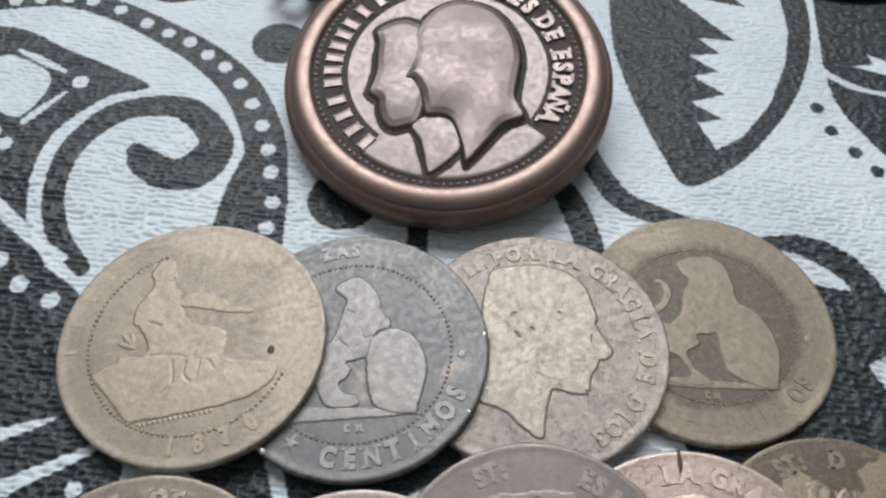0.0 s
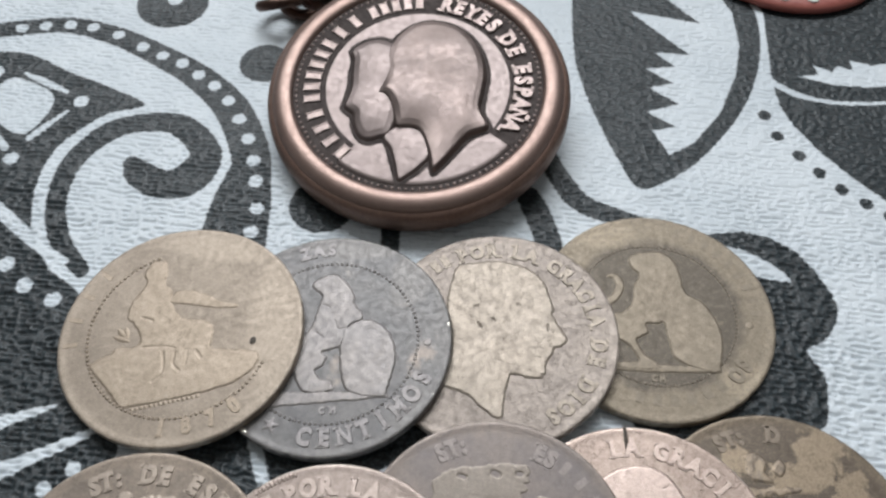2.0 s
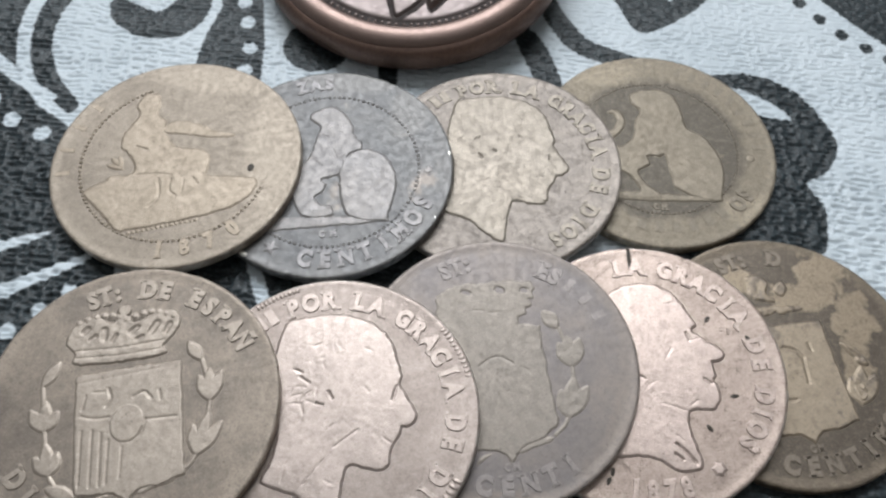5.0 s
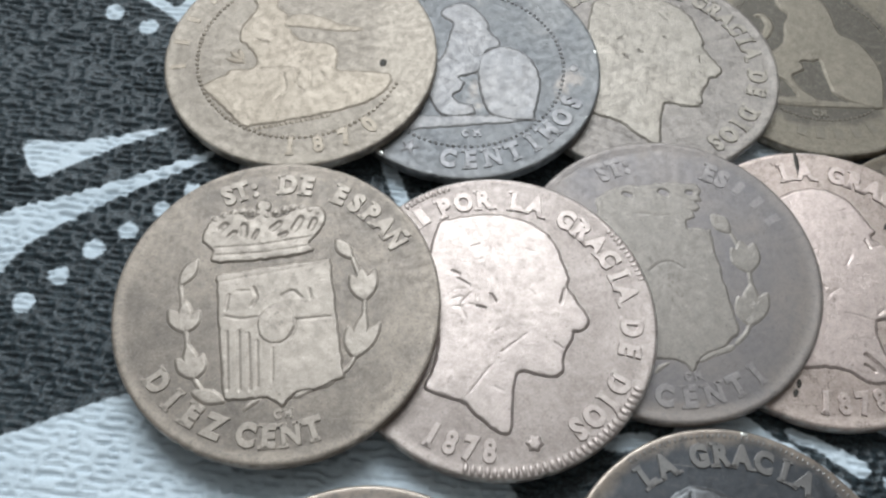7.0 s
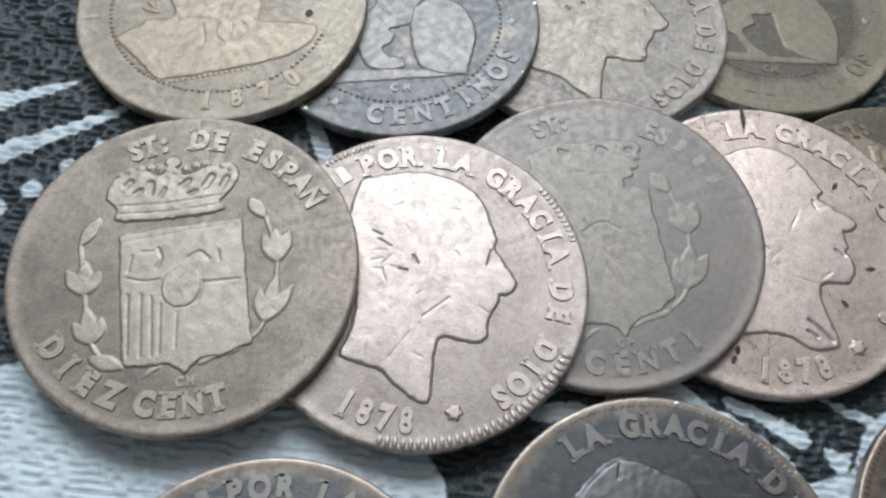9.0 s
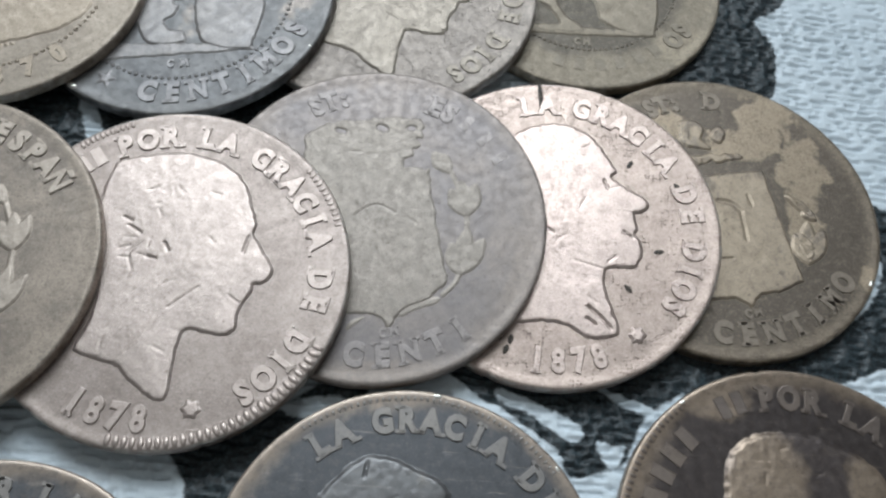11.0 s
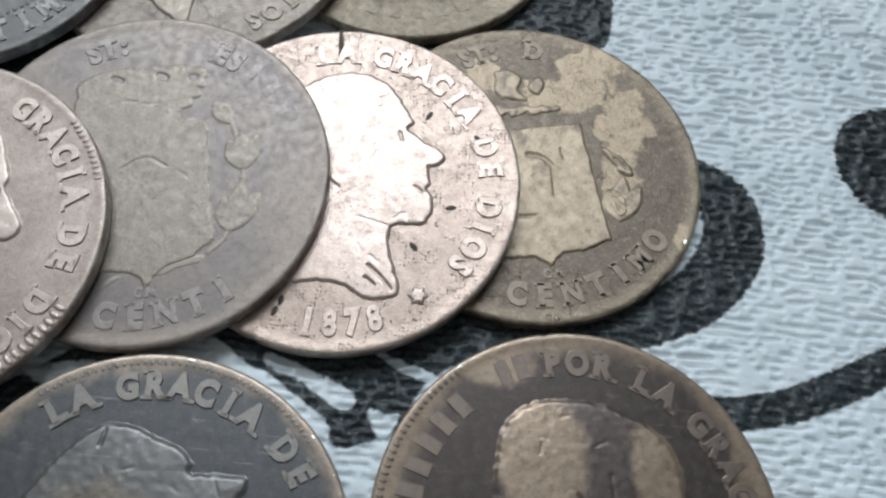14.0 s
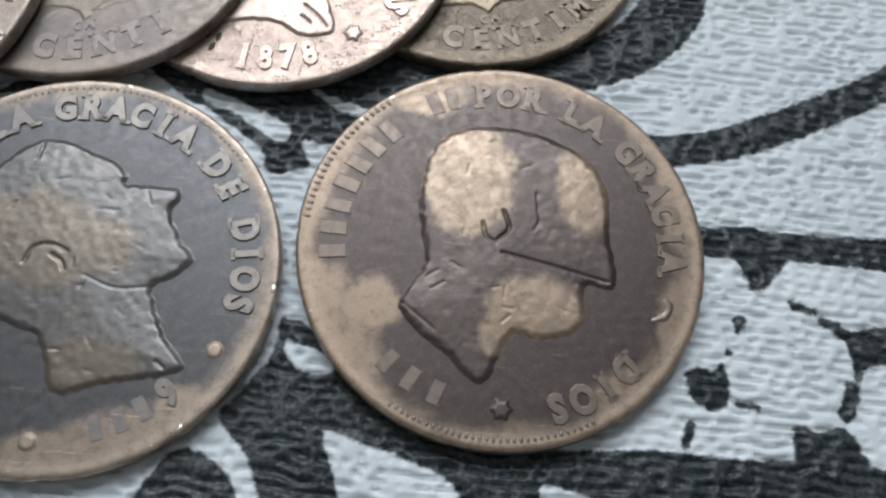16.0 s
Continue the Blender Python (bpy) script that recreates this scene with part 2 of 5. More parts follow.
area([(2.31, 12.32), (2.27, 11.1), (2.3, 9.73), (2.41, 8.99), (2.69, 8.08), (3, 7.31), (3.2, 6.94), (3.53, 7.02), (4.1, 7.49), (4.74, 8.37), (5.12, 9.2), (5.31, 10.06), (5.31, 10.87), (5.06, 11.41), (4.75, 12.28)], True)
area([(3.81, 11.86), (4.39, 11.83), (4.67, 11.37), (4.93, 10.83), (4.97, 10.02), (4.84, 9.33), (4.52, 8.5), (4.07, 7.85), (3.7, 7.6), (3.47, 8.05), (3.82, 8.16), (3.41, 8.42), (3.91, 8.63), (3.46, 8.94), (3.85, 9.06), (3.45, 9.35), (3.9, 9.44), (3.59, 9.74), (4.16, 9.72), (3.21, 10.68), (4.38, 10.49), (3.52, 11.43)], False, False)
area([(5.39, 12.04), (5.44, 10.88), (5.42, 9.98), (5.41, 9.23), (5.5, 8.6), (5.81, 8.03), (6.17, 7.57), (6.56, 7.19), (7.17, 6.73), (8.27, 6.97), (9.9, 12.96)], True)
line([(5.31, 9.31, 0.13), (5.73, 9.02, 0.11), (6.29, 8.9, 0.08), (6.89, 8.94, 0.07), (7.7, 9.07, 0.06)], False)
area([(5.82, 9.42), (6.15, 9.49), (6.1, 9.7), (6.37, 9.56), (6.48, 9.71), (6.71, 9.63), (6.69, 9.86), (7.05, 9.78), (7.66, 9.97), (7.79, 9.48), (6.96, 9.29), (6.35, 9.28)], False, False)
for x, y in [(5.19, 8.52), (5.33, 8.12), (5.6, 7.76), (5.85, 7.46), (6.12, 7.18), (6.43, 6.95), (6.73, 6.75)]:
    line([(x, y, 0.2)], True)
line([(1.85, 7.55, 0.28), (2.1, 7.01, 0.32), (2.39, 6.6, 0.33), (2.86, 6.39, 0.31), (3.38, 6.21, 0.31)], True)
line([(1.54, 6.81, 0.27), (1.73, 6.5, 0.36), (1.93, 5.97, 0.37), (2.09, 5.35, 0.36)], True)
area([(-8.65, 5.5), (-5.7, 5.45), (-5, 5), (-4.5, 4.75), (-4, 4.4), (-3.2, 3.5), (-2.95, 2.14), (-2.72, 0.33), (-3.38, -0.01), (-3.66, -0.1), (-4.11, -0.32), (-4.54, -0.54), (-5.81, -1.05), (-9, -1.6)], True)
line([(-5.66, 5.74, 0.2), (-4.91, 5.2, 0.17), (-4.44, 4.95, 0.11)], False)
area([(-5.28, 2.59), (-5.05, 2.18), (-4.76, 2.33), (-4.36, 2.62), (-3.84, 2.94), (-4.4, 2.78), (-4.85, 2.65)], False)
area([(-5.71, 1.05), (-5.26, 1.7), (-4.66, 1.99), (-4, 2.34), (-3.36, 2.69), (-3.39, 2.56), (-3.95, 2.17), (-4.53, 1.73), (-4.88, 1.38), (-5.05, 1.06), (-5.36, 0.54)], False)
line([(-3.43, 2.19, 0.18)], False)
line([(-3.69, 1.92, 0.18)], False)
line([(-3.96, 1.64, 0.19)], False)
line([(-4.24, 1.4, 0.22)], False)
line([(-4.5, 1.08, 0.2)], False)
line([(-4.74, 0.76, 0.21)], False)
line([(-5.01, 0.43, 0.2)], False)
line([(-5.19, 4.84, 0.23)], False)
line([(-4.84, 4.54, 0.22)], False)
line([(-4.4, 4.36, 0.22)], False)
area([(3.55, 6.15), (4.1, 6.2), (4.74, 6.29), (5.33, 6.01), (5.7, 5.36), (5.69, 4.99), (5.48, 4.67), (5.24, 4.51), (5.41, 4.19), (5.39, 3.78), (5.26, 3.45), (4.62, 3.24), (3.05, 3.26), (2.74, 5.1)], True)
area([(4.17, 6.02), (4.7, 5.95), (5.2, 5.55), (4.74, 5.58), (4.34, 5.77)], False)
line([(5.37, 2.85, 0.45), (5.91, 2.2, 0.43), (6.33, 1.9, 0.51), (6.37, 1.42, 0.55), (6.05, 0.96, 0.51), (5.6, 0.69, 0.45), (5.05, 0.5, 0.39), (4.33, 0.23, 0.38)], True)
line([(8.06, 2.43, 1.26)], True)
line([(5.66, -0.03, 0.27), (6.19, -0.06, 0.28), (6.81, 0.08, 0.29), (7.49, 0.4, 0.3), (8.14, 0.76, 0.29), (9.14, 1.38, 0.31)], True)
line([(6.1, -0.74, 0.24), (6.55, -0.82, 0.26), (6.88, -0.81, 0.27), (7.19, -0.82, 0.24), (7.93, -0.82, 0.27), (8.95, -0.82, 0.27)], True)
area([(6.74, -0.92), (7.13, -0.91), (7.01, -1.13), (6.87, -1.21), (6.8, -1.05)], True)
line([(6.75, -1.45, 0.09), (6.72, -1.53, 0.06)], True)
line([(6.65, -1.7, 0.06)], True)
area([(6.39, -1.83), (6.53, -1.84), (6.6, -1.78), (6.64, -2.02), (6.56, -2.13), (6.4, -2.1), (6.32, -1.92)], True)
line([(6.7, -2.08, 0.06), (6.82, -2.09, 0.06)], True)
line([(6.35, -2.25, 0.07), (6.3, -2.39, 0.07)], True)
line([(7.16, -1.29, 0.08), (7.31, -1.34, 0.06)], True)
line([(7.38, -1.4, 0.09), (7.54, -1.49, 0.09)], True)
area([(7.54, -1.49), (7.89, -1.41), (7.86, -1.68), (7.68, -1.73), (7.58, -1.87), (7.56, -1.7)], True)
line([(7.54, -1.91, 0.12), (7.47, -2.1, 0.12)], True)
area([(7.09, -2.21), (7.25, -2.24), (7.42, -2.19), (7.56, -2.35), (7.57, -2.55), (7.1, -2.5)], True)
area([(3.55, -3.54), (3.41, -2.96), (3.28, -2.67), (3.07, -2.44), (3.18, -2.26), (3.34, -2.03), (3.39, -1.86), (3.41, -1.69), (3.67, -1.8), (4.36, -2.37), (5.07, -2.5), (5.85, -2.46), (6.24, -2.45), (6.63, -2.47), (7.03, -2.45), (7.7, -2.46), (8.42, -2.49), (8.28, -3.23)], True)
area([(3.46, -1.85), (3.62, -1.89), (3.85, -2.03), (3.7, -2.09), (3.56, -2.05), (3.47, -1.96)], False)
area([(2.54, -3.3), (2.76, -2.74), (2.97, -2.68), (3.21, -2.84), (3.32, -3.1), (3.28, -3.38)], True)
area([(3.8, -2.49), (4.06, -2.55), (4.38, -2.64), (4.71, -2.79), (4.67, -3.01), (4.04, -3.05), (3.9, -2.77)], False)
area([(5.3, -2.75), (5.5, -2.77), (5.76, -2.86), (5.38, -2.96)], False)
area([(1.55, 0.94), (4.48, 0.9), (4.59, 0.54), (3.85, 0.06), (3.66, -0.27), (3.54, -0.43), (3.14, -0.54), (3.08, -0.37), (2.95, -0.26), (2.75, -0.12), (2.55, 0.02), (2.26, 0.17)], True)
area([(2.54, 0.17), (2.81, 0.09), (3.23, -0.1), (3.23, -0.23), (3.09, -0.22), (2.85, -0.05), (2.57, 0.06)], False)
area([(3.35, 0.27), (3.59, 0.19), (3.85, 0.09), (3.82, 0.03), (3.57, 0.11)], False)
area([(3.36, -0.23), (3.51, -0.26), (3.61, -0.26), (3.53, -0.44), (3.45, -0.41)], False)
area([(3.39, -1.73), (3.53, -1.7), (3.67, -1.84), (3.52, -1.89)], True)
area([(-0.05, -0.48), (0.47, -0.3), (1.27, 0.2), (1.03, -0.26), (0.6, -0.57), (0.41, -0.81), (0.39, -0.95), (0.17, -0.96), (0.09, -0.75)], True)
area([(0.11, -0.68), (0.25, -0.57), (0.46, -0.5), (0.87, -0.21), (0.98, 0.01), (1.51, 0.11), (0.76, -0.63), (0.55, -1.03)], True)
area([(0.77, -0.09), (1.19, -0), (1.29, -0.05), (1.02, -0.19), (0.83, -0.18)], False)
area([(-2.37, 2.58), (-1.52, 3.11), (0.27, 3.27), (0.58, 2.9), (0.09, 2.49), (-0.54, 2.22), (-1.37, 2.01), (-1.75, 2.27)], True)
line([(-1.46, 2.73, 0.13), (-1.36, 2.52, 0.16), (-1.24, 2.24, 0.14)], False)


def smooth_noise(x, y, seed):
    """Cheap value noise on the unit lattice."""
    ix, iy = np.floor(x).astype(np.int64), np.floor(y).astype(np.int64)
    fx, fy = x - ix, y - iy
    fx, fy = fx * fx * (3 - 2 * fx), fy * fy * (3 - 2 * fy)

    def corner(a, b):
        h = np.sin(a * 127.1 + b * 311.7 + seed * 74.7) * 43758.5453
        return h - np.floor(h)

    top = corner(ix, iy) * (1 - fx) + corner(ix + 1, iy) * fx
    low = corner(ix, iy + 1) * (1 - fx) + corner(ix + 1, iy + 1) * fx
    return top * (1 - fy) + low * fy


def weave(x, y):
    """The crinkled weave: wavy rows of raised threads with broken dents between, in centimetres."""
    pitch = 0.074
    wavy = y + 0.06 * (smooth_noise(x / 0.16, y / 0.13, 1) - 0.5) + 0.12 * (smooth_noise(x / 1.6, y / 1.3, 2) - 0.5) + 0.03 * x
    row = np.floor(wavy / pitch)
    across = 0.5 + 0.5 * np.cos(2 * np.pi * (wavy / pitch - row - 0.5))
    broken = np.clip((smooth_noise(x / 0.058 + row * 17.3, row, 3) - 0.3) / 0.24, 0, 1)
    uneven = 0.6 + 0.7 * smooth_noise(x / 0.6, y / 0.4, 5)
    # Relief is flattened towards the back of the cloth, imitating soft focus there.
    back_fade = 1 - 0.55 * np.clip((y - 4.5) / 3.0, 0, 1)
    return (-0.047 * across**1.3 * broken * uneven - 0.007 * smooth_noise(x / 0.06, y / 0.035, 4)) * back_fade


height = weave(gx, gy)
cloth_mat = cloth_material()
cloth_data = bpy.data.meshes.new("tablecloth")
rows_n, cols_n = gx.shape
cloth_data.vertices.add(gx.size)
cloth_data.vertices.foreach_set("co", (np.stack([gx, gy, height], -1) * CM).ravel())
index = np.arange(gx.size).reshape(gx.shape)
quads = np.stack([index[:-1, :-1], index[:-1, 1:], index[1:, 1:], index[1:, :-1]], -1).reshape(-1, 4)
cloth_data.loops.add(quads.size)
cloth_data.loops.foreach_set("vertex_index", quads.ravel())
cloth_data.polygons.add(len(quads))
cloth_data.polygons.foreach_set("loop_start", np.arange(len(quads)) * 4)
cloth_data.update(calc_edges=True)
cloth_data.shade_smooth()
cloth_data.attributes.new("ink", "FLOAT", "POINT").data.foreach_set("value", ink_field.ravel())
cloth_data.materials.append(cloth_mat)
cloth = tagged(new("tablecloth", cloth_data), "black and white tablecloth with printed swirls and coarse weave", "tablecloth")

wood = plain("table_wood", (0.16, 0.09, 0.05), (0.24, 0.14, 0.08), 12, 0.45)
table = tagged(new("table"), "brown wooden table covered by a printed tablecloth", "table")
table.location = (0, 0.05, -0.75)
box("tabletop", (-0.53, -0.43, 0.7), (0.53, 0.43, 0.7494), wood, table, 0.004)
for x in (-0.46, 0.46):
    for y in (-0.36, 0.36):
        box("leg", (x - 0.03, y - 0.03, 0), (x + 0.03, y + 0.03, 0.699), wood, table, 0.003)

# ---- the room, closed round the table ----
paint = plain("grey_wall_paint", (0.37, 0.36, 0.345), (0.43, 0.42, 0.405), 6, 0.8)
boards = plain("floor_boards", (0.2, 0.13, 0.08), (0.28, 0.19, 0.12), 5, 0.5)
FX0, FX1, FY0, FY1, FZ0, FZ1 = -1.8, 1.8, -2.2, WINDOW_Y, -0.75, 2.0


def setting(name, low, high, material, label):
    return tagged(box(name, low, high, material), label, name.split("_")[0], kind="structure")


setting("floor", (FX0, FY0, FZ0 - 0.1), (FX1, FY1, FZ0), boards, "plain brown board floor of the room")
setting("ceiling", (FX0, FY0, FZ1), (FX1, FY1, FZ1 + 0.1), paint, "plain grey painted ceiling of the room")
setting("wall_west", (FX0 - 0.1, FY0, FZ0), (FX0, FY1, FZ1), paint, "plain grey painted wall of the room")
setting("wall_east", (FX1, FY0, FZ0), (FX1 + 0.1, FY1, FZ1), paint, "plain grey painted wall of the room")
setting("wall_south", (FX0, FY0 - 0.1, FZ0), (FX1, FY0, FZ1), paint, "plain grey painted wall of the room")
WX0, WX1, WZ0, WZ1 = WINDOW_X - WINDOW_W / 2, WINDOW_X + WINDOW_W / 2, WINDOW_Z - WINDOW_H / 2, WINDOW_Z + WINDOW_H / 2
north = tagged(new("wall_north"), "grey painted wall with a window opening", "wall", kind="structure")
box("wall_piece", (FX0, FY1, FZ0), (FX1, FY1 + 0.12, WZ0), paint, north)
box("wall_piece", (FX0, FY1, WZ1), (FX1, FY1 + 0.12, FZ1), paint, north)
box("wall_piece", (FX0, FY1, WZ0), (WX0, FY1 + 0.12, WZ1), paint, north)
box("wall_piece", (WX1, FY1, WZ0), (FX1, FY1 + 0.12, WZ1), paint, north)

# ---- coins ----
R = 1.5
THICK = 0.13
glyphs = {}
SERIFS = {"I": ("mt", "mb"), "P": ("lb", "lt"), "R": ("lb", "rb", "lt"), "L": ("lt", "lb"), "A": ("lb", "rb"), "D": ("lt", "lb"), "N": ("lt", "lb", "rt"), "M": ("lt", "lb", "rb", "rt"), "T": ("mb",), "E": ("lt", "lb"), "1": ("mb",), "Y": ("mb",)}


def glyph(ch):
    """A raised letter of the built-in font, about one unit high, as vertices and faces."""
    if ch not in glyphs:
        curve = bpy.data.curves.new("letter", "FONT")
        curve.body, curve.align_x, curve.size, curve.resolution_u = ch, "CENTER", 1.0, 3
        curve.extrude, curve.bevel_depth, curve.bevel_resolution, curve.offset = 0.03, 0.022, 1, 0.03 if ch in "MNÑ8" else 0.052
        ob = bpy.data.objects.new("letter", curve)
        data = bpy.data.meshes.new_from_object(ob)
        co = np.array([v.co[:] for v in data.vertices])
        co[:, 1] -= 0.35
        co[:, 2] /= 0.052
        faces = [tuple(p.vertices) for p in data.polygons]
        low, high = co.min(0), co.max(0)
        left, mid, right = low[0] + 0.07, (low[0] + high[0]) / 2, high[0] - 0.07
        for sx, sy in SERIFS.get(ch, ()):
            x, y = {"l": left, "m": mid, "r": right}[sx], {"t": high[1] - 0.05, "b": low[1] + 0.05}[sy]
            n = len(co)
            block = [(x + u * 0.19, y + v * 0.055, w) for w, k in ((-1, 1), (1, 1)) for u, v in ((-k, -k), (k, -k), (k, k), (-k, k))]
            co = np.vstack([co, block])
            faces += [tuple(n + i for i in f) for f in ((3, 2, 1, 0), (4, 5, 6, 7), (0, 1, 5, 4), (1, 2, 6, 5), (2, 3, 7, 6), (3, 0, 4, 7))]
        glyphs[ch] = co, faces
        bpy.data.objects.remove(ob)
        bpy.data.curves.remove(curve)
        bpy.data.meshes.remove(data)
    return glyphs[ch]


def lettering(name, text, radius, start, end, size, rise, material, parent, z=0.0, outward=True, label="", wide=0.8):
    """Letters on an arc, from the start to the end angle in degrees; outward: their tops point away from the centre."""
    verts, faces = [], []
    for i, ch in enumerate(text):
        if ch == " ":
            continue
        angle = radians(start + (end - start) * (i / (len(text) - 1) if len(text) > 1 else 0.5))
        co, fs = glyph(ch)
        turn = angle - math.pi / 2 if outward else angle + math.pi / 2
        c, s = math.cos(turn), math.sin(turn)
        x, y = co[:, 0] * size * wide, co[:, 1] * size
        placed = np.stack([x * c - y * s + radius * math.cos(angle), x * s + y * c + radius * math.sin(angle), z + co[:, 2] * 1.5 * rise], -1)
        faces += [tuple(k + len(verts) for k in f) for f in fs]
        verts += list(placed * CM)
    return mesh_object(name, verts, faces, material, parent, label, smooth=False)


def bars(name, radius, start, end, count, size, rise, material, parent, z=0.0, label="", wide=0.5):
    """Writing that is not lettered, as plain raised bars on an arc, each a part of its own."""
    for i in range(count):
        angle = radians(start + (end - start) * (i / (count - 1) if count > 1 else 0.5))
        bm = bmesh.new()
        made = bmesh.ops.create_cube(bm, size=1)["verts"]
        m = Matrix.Translation((radius * math.cos(angle) * CM, radius * math.sin(angle) * CM, z * CM)) @ Matrix.Rotation(angle, 4, "Z")
        for v in made:
            v.co = m @ Vector((v.co.x * size * CM, v.co.y * size * wide * CM, v.co.z * 2 * rise * CM))
        bmesh.ops.bevel(bm, geom=bm.edges, offset=0.6 * rise * CM, segments=2, affect="EDGES")
        part(name, bm, material, parent, label)


def beads(name, radius, start, end, count, size, material, parent, z=0.0, squash=0.5):
    """A ring or arc of small round beads, as one mesh."""
    bm = bmesh.new()
    for i in range(count):
        angle = radians(start + (end - start) * i / count)
        grow = size * random.uniform(0.8, 1.1)
        m = Matrix.Translation((radius * math.cos(angle) * CM, radius * math.sin(angle) * CM, z * CM)) @ Matrix.Diagonal((1, 1, squash, 1))
        bmesh.ops.create_icosphere(bm, subdivisions=1, radius=grow * CM, matrix=m)
    for f in bm.faces:
        f.smooth = True
    return tagged(part(name, bm, material, parent), kind="stuff")


def dentils(radius, start, end, count, size, material, parent, z=0.002):
    """Short raised teeth inside the edge, each a part, all on one mesh."""
    bm = bmesh.new()
    bmesh.ops.create_icosphere(bm, subdivisions=2, radius=size * CM, matrix=Matrix.Diagonal((1.7, 0.85, 0.45, 1)))
    for f in bm.faces:
        f.smooth = True
    data = bpy.data.meshes.new("dentil")
    bm.to_mesh(data)
    bm.free()
    data.materials.append(material)
    for i in range(count):
        angle = radians(start + (end - start) * i / count)
        ob = new("dentil", data)
        ob.parent = parent
        ob.matrix_local = Matrix.Translation((radius * math.cos(angle) * CM, radius * math.sin(angle) * CM, z * CM)) @ Matrix.Rotation(angle, 4, "Z")


def relief(name, outline, rise, material, parent, z=0.0, edge=0.05, swell=0.0, step=0.022, dents=(), label="", soft=True, rough=0.0, rubbed=(), ragged=0.02, domes=()):
    """A motif raised from a face: a fine sheet that falls off softly at the outline. dents: lines cut into it; domes: soft swellings."""
    path = rounded(outline, True, 6) if soft else np.array(outline)
    (x0, y0), (x1, y1) = path.min(0) - 0.05, path.max(0) + 0.05
    x, y = np.meshgrid(np.arange(x0, x1, step), np.arange(y0, y1, step))
    ragged *= min(1.0, max(0.0, (x1 - x0 - 0.25) / 0.3))
    d = distance_area(x, y, path) + ragged * (smooth_noise(x / 0.045, y / 0.045, 11) - 0.5)
    up = np.clip((0.015 - d) / edge, 0, 1)
    h = 1.5 * rise * up * up * (3 - 2 * up) + swell * (1 - np.exp(np.minimum(d, 0) / 0.35)) - 0.002
    for cx, cy, rx, ry, tall in domes:
        h += tall * np.exp(-(((x - cx) / rx) ** 2 + ((y - cy) / ry) ** 2)) * np.clip(-d / 0.12, 0, 1)
    for points, depth in dents:
        q = np.clip(1 - (distance_line(x, y, rounded(points, False, 5)) + 0.02) / 0.03, 0, 1)
        h -= 1.3 * depth * q * q * (3 - 2 * q)
    h += (0.35 * rough * (smooth_noise(x / 0.045, y / 0.045, 7) - 0.5) + 0.3 * rough * (smooth_noise(x / 0.3, y / 0.3, 8) - 0.5)) * up
    keep = d < 0.03
    number = np.cumsum(keep.ravel()).reshape(keep.shape) - 1
    quad = keep[:-1, :-1] & keep[:-1, 1:] & keep[1:, 1:] & keep[1:, :-1]
    faces = np.stack([number[:-1, :-1][quad], number[:-1, 1:][quad], number[1:, 1:][quad], number[1:, :-1][quad]], -1)
    verts = np.stack([x[keep], y[keep], z + h[keep]], -1) * CM
    ob = mesh_object(name, verts, faces.tolist(), material, parent, label)
    if rubbed:
        ob.data.attributes.new("worn", "FLOAT", "POINT").data.foreach_set("value", rubbed_at(x[keep], y[keep], rubbed))
    return ob


def rubbed_at(x, y, blobs):
    """How far a place lies within worn patches: rows of centre x, y and the two half-widths, in parts of the radius."""
    best = np.full(np.shape(x), -1.0)
    for cx, cy, rx, ry in blobs:
        best = np.maximum(best, 1 - np.hypot((x / R - cx) / rx, (y / R - cy) / ry))
    return best


def lathe(name, profile, segments, material, parent, wobble=0.0, seed=0, label="", nicks=0):
    """A turned body: rows of radius and height, with a slightly uneven edge and a few nicks."""
    rnd = random.Random(seed)
    phases = [(k, rnd.uniform(0, 6.28), rnd.uniform(0.3, 1.0) / k) for k in range(2, 9)]
    cuts = [(rnd.uniform(0, 6.28), rnd.uniform(0.008, 0.022), rnd.uniform(0.003, 0.011)) for _ in range(nicks)]
    top = max(r for r, _ in profile)
    verts, faces = [], []
    for r, h in profile:
        for i in range(segments):
            a = 2 * math.pi * i / segments
            out = 1 + wobble * sum(w * math.sin(k * a + p) for k, p, w in phases)
            for at, span, deep in cuts:
                off = abs((a - at + math.pi) % (2 * math.pi) - math.pi)
                if r > 0.9 * top and off < span:
                    out -= deep * (1 - off / span) * (r / top - 0.9) * 10
            verts.append((r * out * math.cos(a) * CM, r * out * math.sin(a) * CM, h * CM))
    for j in range(len(profile) - 1):
        for i in range(segments):
            k = (i + 1) % segments
            faces.append((j * segments + i, j * segments + k, (j + 1) * segments + k, (j + 1) * segments + i))
    first, last = len(verts), len(verts) + 1
    verts += [(0, 0, profile[0][1] * CM), (0, 0, profile[-1][1] * CM)]
    for i in range(segments):
        k = (i + 1) % segments
        faces.append((first, k, i))
        faces.append((last, (len(profile) - 1) * segments + i, (len(profile) - 1) * segments + k))
    return mesh_object(name, verts, faces, material, parent, label)


def scaled(points, turn=0.0, size=R):
    """Points in parts of the coin's radius, turned by degrees."""
    c, s = math.cos(radians(turn)), math.sin(radians(turn))
    return [((x * c - y * s) * size, (x * s + y * c) * size) for x, y in points]


